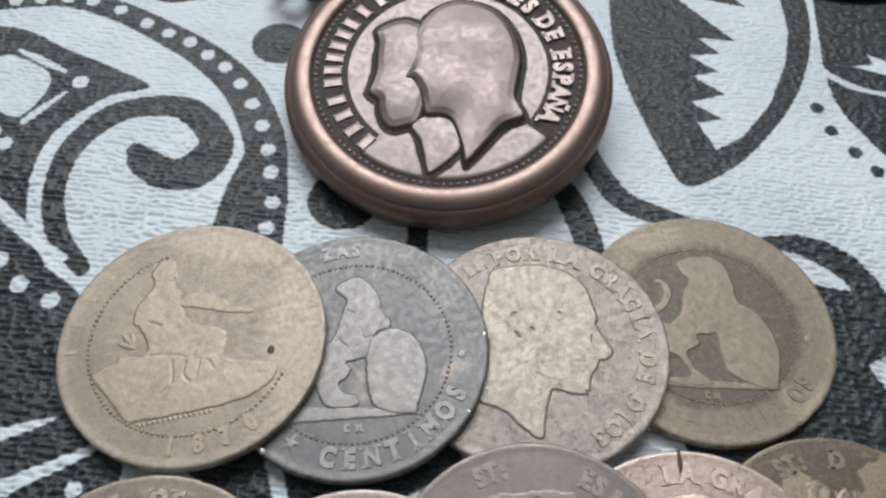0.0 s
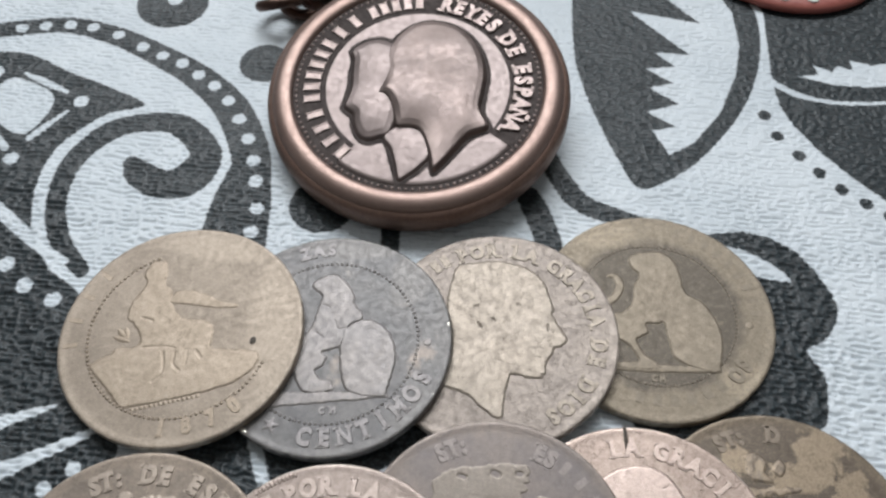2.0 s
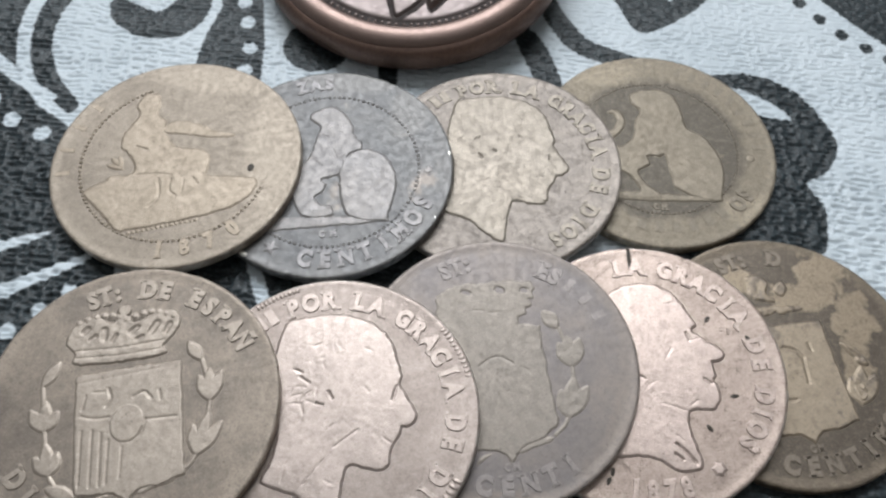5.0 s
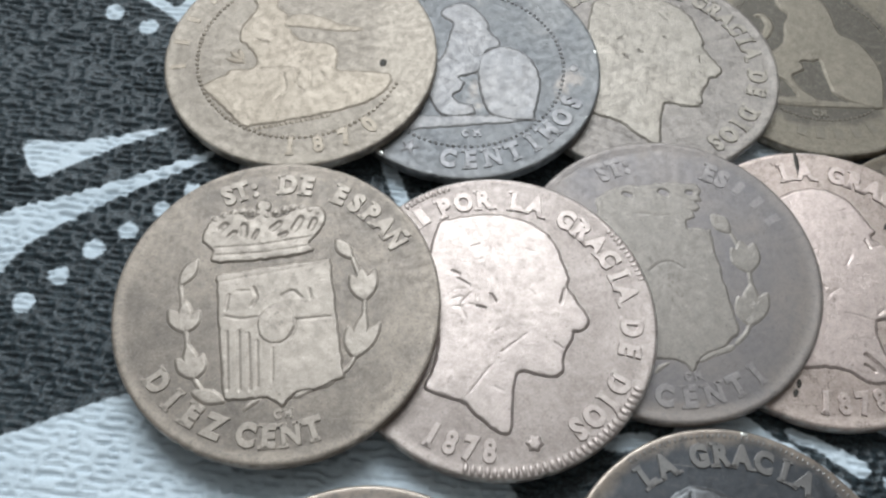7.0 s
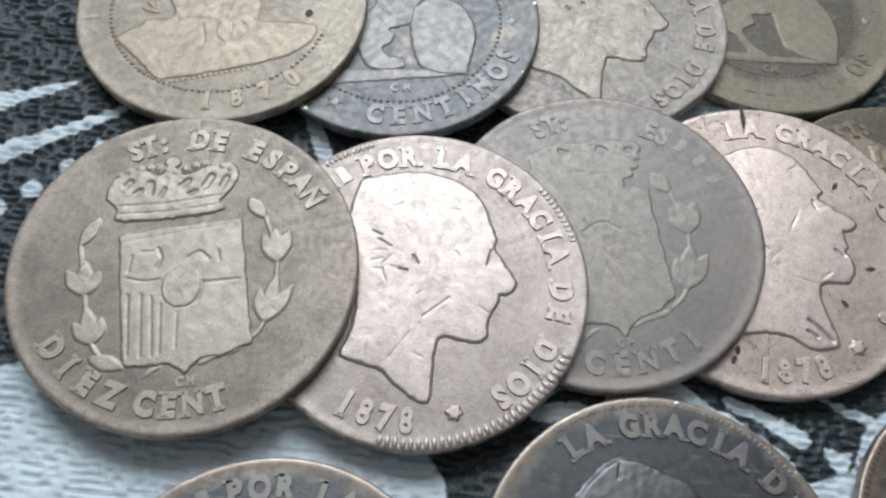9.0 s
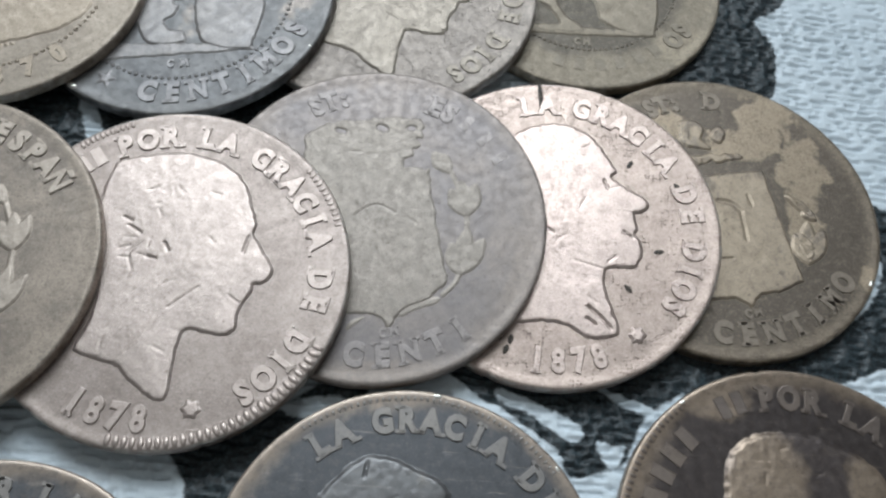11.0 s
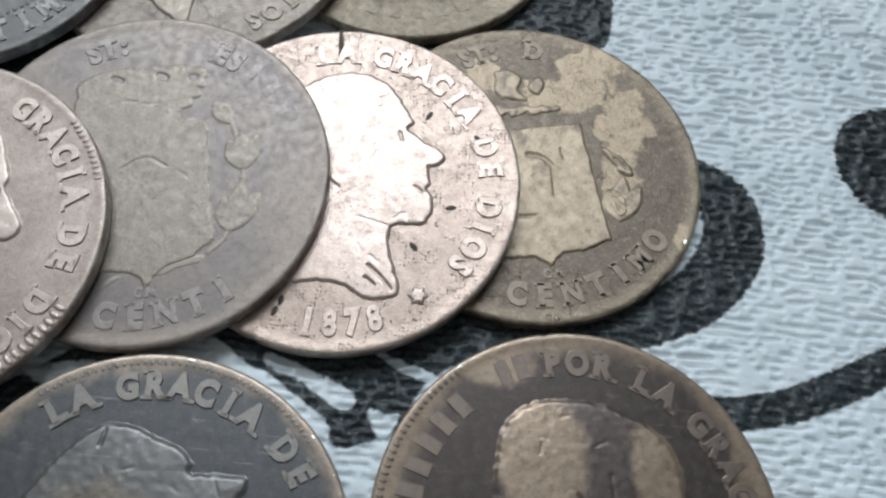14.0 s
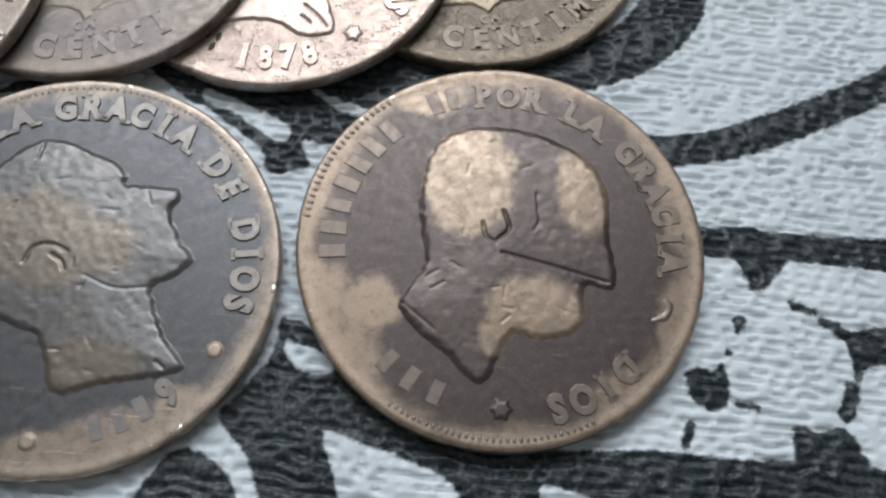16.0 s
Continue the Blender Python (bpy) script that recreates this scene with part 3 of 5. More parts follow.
def coin(x, y, z, slope_x, slope_y, label, field_mat, seed, rubbed=()):
    """A worn coin, its upper face at the origin of an empty."""
    base = tagged(new("coin"), label, "coin", "old coins in overlapping rows")
    up = Vector((-slope_x, -slope_y, 1)).normalized()
    right = Vector((1, 0, slope_x)).normalized()
    ahead = up.cross(right)
    m = Matrix((right, ahead, up)).transposed().to_4x4()
    m.translation = Vector((x, y, z)) * CM
    base.matrix_world = m
    profile = [(0.09 * k, 0) for k in range(1, 15)] + [(1.34, 0), (1.4, 0), (1.425, 0.002), (1.45, 0.004), (1.472, 0.0045), (1.486, 0.002), (1.4945, -0.005), (1.499, -0.014), (1.5, -0.026), (1.5, -0.1), (1.495, -0.118), (1.475, -THICK), (1.2, -THICK), (0.3, -THICK)]
    body = lathe("body", profile, 220, field_mat, base, 0.0022, seed, nicks=9)
    if rubbed:
        co = np.array([v.co[:] for v in body.data.vertices]) / CM
        body.data.attributes.new("worn", "FLOAT", "POINT").data.foreach_set("value", rubbed_at(co[:, 0], co[:, 1], rubbed))
    return base


BUST = [(-0.41, 0.6), (-0.28, 0.68), (-0.07, 0.72), (0.07, 0.71), (0.22, 0.66), (0.34, 0.56), (0.41, 0.4), (0.45, 0.29), (0.44, 0.24), (0.48, 0.17), (0.56, 0.06), (0.57, 0.0), (0.53, -0.05), (0.48, -0.06), (0.47, -0.12), (0.44, -0.17), (0.42, -0.24), (0.42, -0.31), (0.38, -0.35), (0.3, -0.36), (0.16, -0.34), (0.13, -0.42), (0.12, -0.56), (0.11, -0.72), (0.03, -0.71), (-0.07, -0.64), (-0.17, -0.56), (-0.27, -0.53), (-0.39, -0.5), (-0.4, -0.46), (-0.35, -0.28), (-0.36, -0.03), (-0.44, 0.25)]
BUST_PITTED = [(-0.35, 0.48), (-0.2, 0.63), (-0.07, 0.69), (0.1, 0.69), (0.23, 0.62), (0.32, 0.5), (0.38, 0.39), (0.36, 0.34), (0.46, 0.26), (0.55, 0.21), (0.57, 0.16), (0.52, 0.11), (0.48, 0.1), (0.5, 0.02), (0.48, -0.03), (0.51, -0.08), (0.52, -0.16), (0.47, -0.24), (0.37, -0.25), (0.3, -0.28), (0.31, -0.43), (0.35, -0.56), (0.37, -0.65), (0.29, -0.68), (0.2, -0.68), (0.08, -0.62), (-0.08, -0.6), (-0.23, -0.61), (-0.45, -0.5), (-0.5, 0.0)]
BUST_SLATE = [(-0.6, 0.08), (-0.54, 0.3), (-0.42, 0.49), (-0.29, 0.61), (-0.15, 0.64), (0.0, 0.59), (0.14, 0.53), (0.2, 0.47), (0.19, 0.43), (0.26, 0.43), (0.36, 0.43), (0.45, 0.42), (0.47, 0.37), (0.44, 0.3), (0.48, 0.21), (0.51, 0.15), (0.58, 0.08), (0.57, 0.03), (0.48, -0.05), (0.42, -0.09), (0.44, -0.16), (0.52, -0.32), (0.62, -0.43), (0.6, -0.48), (0.48, -0.52), (0.29, -0.56), (0.12, -0.62), (0.05, -0.59), (0.01, -0.49), (-0.06, -0.36), (-0.17, -0.32), (-0.42, -0.22)]
BUST_BROWN = [(-0.39, 0.45), (-0.31, 0.57), (-0.16, 0.64), (0.0, 0.64), (0.16, 0.62), (0.34, 0.55), (0.46, 0.45), (0.52, 0.31), (0.53, 0.09), (0.56, -0.12), (0.53, -0.19), (0.42, -0.18), (0.4, -0.25), (0.41, -0.35), (0.35, -0.43), (0.19, -0.47), (0.08, -0.45), (0.01, -0.55), (-0.04, -0.68), (-0.1, -0.7), (-0.15, -0.66), (-0.24, -0.57), (-0.38, -0.47), (-0.48, -0.34), (-0.42, -0.22), (-0.37, -0.1), (-0.41, 0.1), (-0.41, 0.29)]


def random_scratches(seed, count=16):
    """Short fine cuts in random places of a face, in parts of the radius."""
    rnd = random.Random(seed)
    cuts = []
    for _ in range(count):
        x, y, a, s = rnd.uniform(-0.35, 0.4), rnd.uniform(-0.55, 0.6), rnd.uniform(0, 6.28), rnd.uniform(0.02, 0.07)
        cuts.append(([(x, y), (x + s * math.cos(a), y + s * math.sin(a))], rnd.uniform(0.006, 0.014)))
    return cuts


def head_coin(base, turn, mat, rise=0.016, letters=0.011, date="", dots=(), words=("POR", "LA", "GRACIA", "DE", "DIOS"), swell=0.006, numeral=True, rough=0.004, rubbed=(), scratches=(), letter_mat=None, edge=0.03, bust=None):
    """The face with a plain bust in relief, a legend round it and the date."""
    relief("bust", scaled(bust) if bust else scaled(BUST, turn), rise, mat, base, swell=swell, rough=rough, edge=edge, step=0.011, rubbed=rubbed, label="plain raised bust in profile",
           dents=[([(*p, 0.016 if deep > 0.018 else 0.006) for p in scaled(line_of)], deep) for line_of, deep in (*scratches, *random_scratches(turn + len(date)))])
    letter_mat = letter_mat or mat
    spans = {"POR": (116.5, 98.5), "LA": (83.5, 74.5), "GRACIA": (59.5, 15.5), "DE": (-0.5, -10.5), "DIOS": (-26.5, -52.5)}
    for word in words:
        a, b = spans[word]
        lettering("legend_word", word, 0.84 * R, a + turn, b + turn, 0.265, letters, letter_mat, base, wide=0.84)
    if numeral:
        bars("worn_numeral", 0.845 * R, 134 + turn, 127.5 + turn, 2, 0.19, letters * 0.7, letter_mat, base)
    if date:
        lettering("date", date, 0.83 * R, 246 + turn, 270 + turn, 0.28, letters, letter_mat, base, outward=False)
    for angle in dots:
        a = radians(angle)
        relief("star", [(0.81 * R * math.cos(a) + q * math.cos(k * math.pi / 6), 0.81 * R * math.sin(a) + q * math.sin(k * math.pi / 6)) for k, q in zip(range(12), (0.075, 0.052) * 6)], 0.012, mat, base, soft=False, step=0.012, edge=0.025)


SHIELD = [(-0.4, 0.15), (-0.06, 0.235), (0.28, 0.32), (0.37, -0.06), (0.46, -0.44), (0.3, -0.53), (0.2, -0.55), (0.13, -0.64), (0.04, -0.6), (-0.21, -0.63), (-0.31, -0.24)]


def leaf(base_at, tip, wide):
    """The outline of a laurel leaf from its stalk to its tip."""
    (bx, by), (tx, ty) = base_at, tip
    ux, uy = tx - bx, ty - by
    span = math.hypot(ux, uy)
    vx, vy = -uy / span * wide, ux / span * wide
    return [(bx + ux * f + vx * w, by + uy * f + vy * w) for f, w in ((0, 0.1), (0.25, 0.75), (0.55, 1), (0.82, 0.6), (1, 0), (0.82, -0.6), (0.55, -1), (0.25, -0.75), (0, -0.1))]


SPRIG_EAST = (((0.42, 0.33), (0.3, 0.46)), ((0.53, 0.05), (0.42, 0.22)), ((0.53, 0.06), (0.48, 0.28)), ((0.53, 0.05), (0.57, 0.27)), ((0.51, -0.32), (0.45, -0.12)), ((0.51, -0.31), (0.54, -0.02)), ((0.51, -0.32), (0.64, -0.08)))
SPRIG_WEST = (((-0.61, 0.06), (-0.54, 0.25)), ((-0.52, -0.24), (-0.65, -0.1)), ((-0.52, -0.23), (-0.56, -0.03)), ((-0.52, -0.24), (-0.46, -0.09)), ((-0.4, -0.52), (-0.54, -0.41)), ((-0.41, -0.51), (-0.49, -0.31)), ((-0.4, -0.52), (-0.39, -0.36)), ((-0.41, -0.6), (-0.2, -0.64)))


def shield_coin(base, mat, turn=0.0, rise=0.014, letters=0.009, top=("ST:", "DE", "ESPAÑ"), low=("DIEZ", "CENT"), state="clear", letter_mat=None, rubbed=()):
    """The face with a crowned shield between laurel sprigs. state: clear, smooth (crown and shield worn into one) or eaten."""
    letter_mat = letter_mat or mat

    def cuts(lines, depth):
        return [([(*p, w) for p in scaled(points, turn)], depth) for w, points in lines]

    if state == "smooth":
        outline = [(-0.47, 0.51), (-0.36, 0.59), (-0.26, 0.62), (-0.1, 0.65), (0.06, 0.68), (0.21, 0.67), (0.24, 0.63), (0.21, 0.6), (0.24, 0.57), (0.2, 0.54), (0.23, 0.5), (0.18, 0.47), (0.19, 0.43), (0.13, 0.4), (0.14, 0.34), (0.28, 0.34), (0.36, -0.02), (0.44, -0.36), (0.36, -0.46), (0.22, -0.53), (0.18, -0.59), (0.14, -0.65), (0.07, -0.59), (-0.1, -0.59), (-0.3, -0.58), (-0.42, 0.1)]
        marks = cuts([(0.075, [(-0.03, 0.6), (0.0, 0.59)]), (0.06, [(0.15, 0.61), (0.17, 0.61)]), (0.05, [(-0.28, 0.56), (-0.24, 0.55)])], 0.009) + cuts([(0.02, [(-0.12, 0.0), (-0.05, 0.06), (0.02, 0.08), (0.11, 0.04)]), (0.012, [(-0.2, 0.42), (-0.12, 0.42)]), (0.012, [(-0.08, 0.41), (0.0, 0.42)]), (0.01, [(0.18, 0.02), (0.24, -0.02)])], 0.006)
        relief("shield", scaled(outline, turn), rise, mat, base, dents=marks, soft=False, edge=0.022, rough=0.003, step=0.011, label="crown and shield worn into one flat shape", ragged=0.03)
    else:
        marks = []
        if state == "clear":
            marks += cuts([(0.022, [(-0.27, -0.22), (-0.2, -0.57)]), (0.022, [(-0.2, -0.21), (-0.13, -0.57)]), (0.022, [(-0.14, -0.22), (-0.07, -0.56)]), (0.018, [(-0.08, -0.26), (-0.03, -0.54)]), (0.014, [(0.02, -0.3), (0.05, -0.5)])], 0.009)
            marks += cuts([(0.02, [(-0.3, -0.12), (-0.2, -0.13), (-0.11, -0.11)]), (0.02, [(0.12, -0.11), (0.33, -0.07)]), (0.03, [(-0.16, 0.08), (-0.13, 0.02), (-0.15, -0.04)]), (0.02, [(-0.3, 0.02), (-0.3, -0.08)]), (0.016, [(-0.25, 0.05), (-0.18, 0.06)])], 0.008)
            marks += cuts([(0.03, [(0.02, 0.04), (0.08, 0.08), (0.14, 0.04)]), (0.022, [(0.18, 0.1), (0.2, 0.04)]), (0.025, [(0.13, -0.1), (0.12, -0.2), (0.06, -0.26)])], 0.007)
            marks += cuts([(0.012, [(-0.38, 0.1), (0.24, 0.28)])], 0.004)
        else:
            marks += cuts([(0.05, [(-0.02, 0.06), (0.06, 0.05), (0.12, 0.0)]), (0.03, [(0.17, 0.12), (0.19, 0.06)]), (0.03, [(0.12, -0.02), (0.14, -0.2)]), (0.03, [(-0.06, -0.36), (0.04, -0.34)])], 0.009)
        relief("shield", scaled(SHIELD, turn), rise, mat, base, dents=marks, soft=False, edge=0.022, rough=0.005, step=0.01, label="worn quartered shield", rubbed=rubbed)
        if state == "clear":
            oval = [(0.015 + 0.105 * math.cos(a), -0.14 + 0.125 * math.sin(a)) for a in np.arange(16) * math.pi / 8]
            relief("shield_oval", scaled(oval, turn), 0.007, mat, base, z=1.5 * rise - 0.004, edge=0.02, rough=0.006, step=0.01)
            crown = [(-0.43, 0.24), (-0.45, 0.32), (-0.53, 0.38), (-0.51, 0.5), (-0.42, 0.57), (-0.33, 0.58), (-0.26, 0.55), (-0.22, 0.6), (-0.2, 0.67), (-0.15, 0.6), (-0.1, 0.57), (-0.02, 0.62), (0.08, 0.67), (0.16, 0.68), (0.21, 0.61), (0.19, 0.5), (0.13, 0.42), (0.16, 0.36), (-0.14, 0.28)]
            holes = cuts([(0.06, [(-0.43, 0.47), (-0.41, 0.5)]), (0.05, [(-0.37, 0.42), (-0.34, 0.45)]), (0.07, [(-0.29, 0.5), (-0.28, 0.44)]), (0.04, [(-0.22, 0.42), (-0.2, 0.47)]), (0.06, [(-0.11, 0.5), (-0.07, 0.54)]), (0.05, [(-0.05, 0.45), (-0.02, 0.47)]), (0.07, [(0.03, 0.51), (0.06, 0.58)]), (0.06, [(0.13, 0.52), (0.15, 0.58)])], 0.011)
            band = cuts([(0.014, [(-0.45, 0.33), (-0.15, 0.38), (0.14, 0.46)]), (0.012, [(-0.43, 0.28), (-0.14, 0.325), (0.15, 0.4)])], 0.008)
            crown_part = relief("crown", scaled(crown, turn), rise, mat, base, dents=holes + band, edge=0.022, rough=0.012, step=0.01, label="worn crown above the shield")
            for k in range(13):
                f = k / 12
                (px, py), = scaled([(-0.48 + 0.64 * f, 0.53 + 0.11 * f + 0.045 * abs(math.sin(2 * math.pi * f)))], turn)
                relief("crown_bead", [(px + 0.022 * math.cos(a), py + 0.022 * math.sin(a)) for a in np.arange(8) * math.pi / 4], 0.009, mat, crown_part, z=1.5 * rise - 0.008, step=0.01, edge=0.02)
            (ox, oy), = scaled([(-0.19, 0.655)], turn)
            relief("crown_orb", [(ox + 0.07 * math.cos(a), oy + 0.06 * math.sin(a)) for a in np.arange(8) * math.pi / 4], 0.013, mat, crown_part, step=0.01, edge=0.025)
        else:
            for remnant in ([(-0.24, 0.64), (-0.14, 0.66), (-0.08, 0.6), (-0.1, 0.52), (-0.05, 0.45), (-0.14, 0.44), (-0.22, 0.47), (-0.24, 0.55)], [(0.02, 0.63), (0.06, 0.58), (0.02, 0.5), (-0.04, 0.55)], [(-0.3, 0.36), (0.1, 0.42), (0.12, 0.38), (-0.28, 0.31)]):
                relief("crown_remnant", scaled(remnant, turn), rise * 0.7, mat, base, edge=0.03, rough=0.014, step=0.011, ragged=0.06)
    for from_at, tip in SPRIG_EAST if state != "clear" else SPRIG_EAST + SPRIG_WEST:
        if state == "eaten" and from_at[1] > -0.2:
            continue
        (ax, ay), (bx, by) = scaled((from_at, tip), turn)
        relief("laurel_leaf", leaf((ax, ay), (bx, by), 0.068 if state == "clear" else 0.085), rise * 0.75, mat, base, edge=0.03, step=0.011, rough=0.006, ragged=0.02)
    def stem(points):
        run = rounded(scaled(points, turn), False, 4)
        side = np.gradient(run, axis=0)
        side = np.stack([-side[:, 1], side[:, 0]], -1) / np.linalg.norm(side, axis=1, keepdims=True) * 0.016
        relief("stem", np.vstack([run + side, (run - side)[::-1]]), rise * 0.6, mat, base, edge=0.02, step=0.01, soft=False, ragged=0)

    if state == "clear":
        stem([(-0.3, -0.63), (-0.42, -0.5), (-0.52, -0.22), (-0.61, 0.07)])
    if state != "eaten":
        stem([(0.42, -0.45), (0.51, -0.31), (0.53, 0.06), (0.42, 0.34)])
        for points in ([(0.19, -0.57), (0.27, -0.515), (0.39, -0.46), (0.4, -0.49), (0.28, -0.545), (0.21, -0.59)], [(0.0, -0.61), (-0.05, -0.66), (-0.09, -0.69), (-0.07, -0.64)]):
            relief("ribbon_end", scaled(points, turn), rise * 0.6, mat, base, edge=0.025, step=0.011)
    spans = {"ST:": (121, 109), "DE": (94, 85.5), "D": (91, 91), "ESPAÑ": (69.5, 36), "ES": (69, 62.5), "ESPA": (69, 42)}
    for word in top:
        a, b = spans[word]
        lettering("legend_word", word, 0.835 * R, a + turn, b + turn, 0.265, letters, letter_mat, base, wide=0.85)
    spans = {"DIEZ": (222, 253), "CE": (266, 276), "CENT": (266.5, 293), "CENTI": (267.5, 310), "CENTIMO": (266.5, 329.5)}
    for word in low:
        a, b = spans[word]
        lettering("legend_word", word, 0.825 * R, a + turn, b + turn, 0.27, letters, letter_mat, base, outward=False, wide=0.85)
    lettering("mint_mark", "CM", 0.7 * R, 279 + turn, 284 + turn, 0.11, letters * 0.7, letter_mat, base, outward=False)


BEAST_SLATE = [(-0.21, 0.49), (-0.18, 0.56), (-0.05, 0.62), (0.05, 0.56), (0.14, 0.43), (0.17, 0.33), (0.23, 0.27), (0.24, 0.2), (0.16, 0.16), (0.12, 0.06), (0.09, -0.05), (-0.04, -0.11), (0.0, -0.16), (-0.02, -0.22), (-0.08, -0.28), (-0.03, -0.34), (0.06, -0.36), (0.09, -0.43), (0.0, -0.46), (-0.14, -0.46), (-0.26, -0.28), (-0.36, -0.14), (-0.28, -0.02), (-0.2, 0.04), (-0.16, 0.12), (-0.14, 0.26), (-0.12, 0.4)]
OVAL_SLATE = [(0.13, 0.12), (0.26, 0.2), (0.37, 0.18), (0.49, 0.08), (0.55, -0.08), (0.55, -0.22), (0.52, -0.4), (0.48, -0.47), (0.24, -0.45), (0.15, -0.32), (0.11, -0.16), (0.1, 0.02)]
BEAST_OLIVE = [(-0.2, 0.55), (-0.06, 0.61), (0.09, 0.61), (0.18, 0.53), (0.22, 0.41), (0.25, 0.23), (0.33, 0.18), (0.42, 0.11), (0.49, -0.02), (0.53, -0.16), (0.53, -0.31), (0.5, -0.44), (0.46, -0.52), (0.16, -0.43), (0.1, -0.26), (0.06, -0.09), (0.0, -0.1), (-0.1, -0.11), (-0.08, -0.2), (-0.18, -0.27), (-0.12, -0.4), (-0.03, -0.47), (-0.02, -0.53), (-0.3, -0.54), (-0.3, -0.49), (-0.16, -0.47), (-0.23, -0.33), (-0.34, -0.27), (-0.44, -0.26), (-0.4, -0.06), (-0.28, -0.02), (-0.2, 0.08), (-0.17, 0.26), (-0.13, 0.37), (-0.19, 0.45)]


def beast_coin(base, mat, rise=0.011, letters=0.008, slate=True, rough=0.004, letter_mat=None):
    """The face with a plain upright shape leaning on an oval shield above a ground line."""
    letter_mat = letter_mat or mat
    if slate:
        body_marks = [([(*p, 0.02) for p in scaled(q)], 0.007) for q in ([(-0.1, 0.32), (-0.04, 0.3)], [(0.02, 0.18), (0.06, 0.1), (0.12, 0.12)], [(-0.12, 0.06), (-0.06, 0.02)])]
        relief("upright_shape", scaled(BEAST_SLATE), rise, mat, base, swell=0.004, edge=0.028, rough=rough, dents=body_marks, step=0.011, label="plain worn raised shape")
        relief("oval_shield", scaled(OVAL_SLATE), rise * 1.15, mat, base, edge=0.028, swell=0.004, rough=rough, step=0.011)
    else:
        relief("upright_shape", scaled(BEAST_OLIVE), rise, mat, base, swell=0.002, edge=0.025, rough=rough, step=0.011, label="plain worn raised shape with an oval shield")
        relief("tail", scaled([(-0.42, 0.04), (-0.33, 0.1), (-0.27, 0.22), (-0.3, 0.33), (-0.37, 0.36), (-0.41, 0.33), (-0.36, 0.32), (-0.33, 0.25), (-0.36, 0.15), (-0.44, 0.09)]), rise * 0.8, mat, base, edge=0.025, step=0.011)
    ground = [(-0.5, -0.5), (-0.1, -0.47), (0.15, -0.45), (0.5, -0.43), (0.53, -0.46), (-0.1, -0.56), (-0.46, -0.62)] if slate else [(-0.5, -0.5), (0.0, -0.49), (0.5, -0.48), (0.5, -0.51), (-0.1, -0.555), (-0.48, -0.565)]
    relief("ground_line", scaled(ground), rise * 0.8, mat, base, edge=0.02, soft=False, step=0.011)
    beads("bead_ring", (0.725 if slate else 0.675) * R, 0, 360, 108, 0.024 if slate else 0.02, mat, base, squash=0.26)
    if slate:
        lettering("legend_word", "CENTIMOS", 0.83 * R, 265, 340, 0.29, letters, letter_mat, base, outward=False)
        lettering("legend_word", "ZAS", 0.875 * R, 112, 97, 0.24, letters * 0.7, letter_mat, base)
        relief("rosette", [(-0.35 * R + q * math.cos(k * math.pi / 5), -0.75 * R + q * math.sin(k * math.pi / 5)) for k, q in zip(range(10), (0.095, 0.04) * 5)], 0.009, letter_mat, base, soft=False, step=0.011, edge=0.025)
    else:
        lettering("legend_word", "OS", 0.815 * R, 320, 328, 0.27, letters, letter_mat, base, outward=False)
        bars("worn_legend", 0.8 * R, 258, 308, 6, 0.15, 0.003, letter_mat, base, wide=0.7)
        bars("worn_legend", 0.86 * R, 75, 5, 9, 0.15, 0.003, letter_mat, base)
    lettering("mint_mark", "CM", 0.61 * R, 273 if slate else 266, 281 if slate else 272, 0.12, letters * 0.8, letter_mat, base, outward=False)
    px, py = (0.8 * R, 0.03 * R) if slate else (0.78 * R, -0.05 * R)
    relief("dot", [(px + 0.045 * math.cos(a), py + 0.045 * math.sin(a)) for a in np.arange(10) * math.pi / 5], 0.006, mat, base, step=0.011, edge=0.025)


def chips(base, spots):
    """Bright bare places where the edge was knocked: rows of angle and size."""
    for angle, size in spots:
        bm = bmesh.new()
        m = Matrix.Rotation(radians(angle), 4, "Z") @ Matrix.Translation((0.978 * R * CM, 0, -0.006 * CM)) @ Matrix.Diagonal((0.7, 1.4, 0.45, 1))
        bmesh.ops.create_icosphere(bm, subdivisions=2, radius=size * CM, matrix=m)
        for v in bm.verts:
            v.co *= 1 + 0.004 * noise.noise(v.co * 2500)
        for f in bm.faces:
            f.smooth = True
        part("edge_chip", bm, bare, base, "bright bare metal chip")


bare = plain("bare_metal", (0.6, 0.57, 0.52), (0.75, 0.72, 0.67), 900, 0.3, 0.8, 0.0001)
# tones of the old bronze, field and raised parts
tan_field = bronze("tan_bronze", (0.224, 0.189, 0.139), (0.367, 0.315, 0.233), (0.158, 0.13, 0.087), 0.4, rough=0.5, metal=0.55)
tan_raised = bronze("tan_bronze_raised", (0.308, 0.255, 0.177), (0.385, 0.324, 0.233), (0.222, 0.182, 0.114), relief=True, rough=0.48, metal=0.55)
slate_field = bronze("slate_bronze", (0.108, 0.111, 0.108), (0.165, 0.163, 0.148), (0.078, 0.08, 0.077), 0.5, rough=0.45, metal=0.6, stain=((0.25, 0.22, 0.18), 130, 0.6), fine=0.65)
slate_raised = bronze("slate_bronze_raised", (0.204, 0.2, 0.187), (0.272, 0.255, 0.225), (0.145, 0.145, 0.142), relief=True, rough=0.45, metal=0.6)
grey_tan_field = bronze("grey_tan_bronze", (0.18, 0.158, 0.13), (0.296, 0.26, 0.208), (0.121, 0.105, 0.089), 0.5, rough=0.46, metal=0.6, pits=0.5)
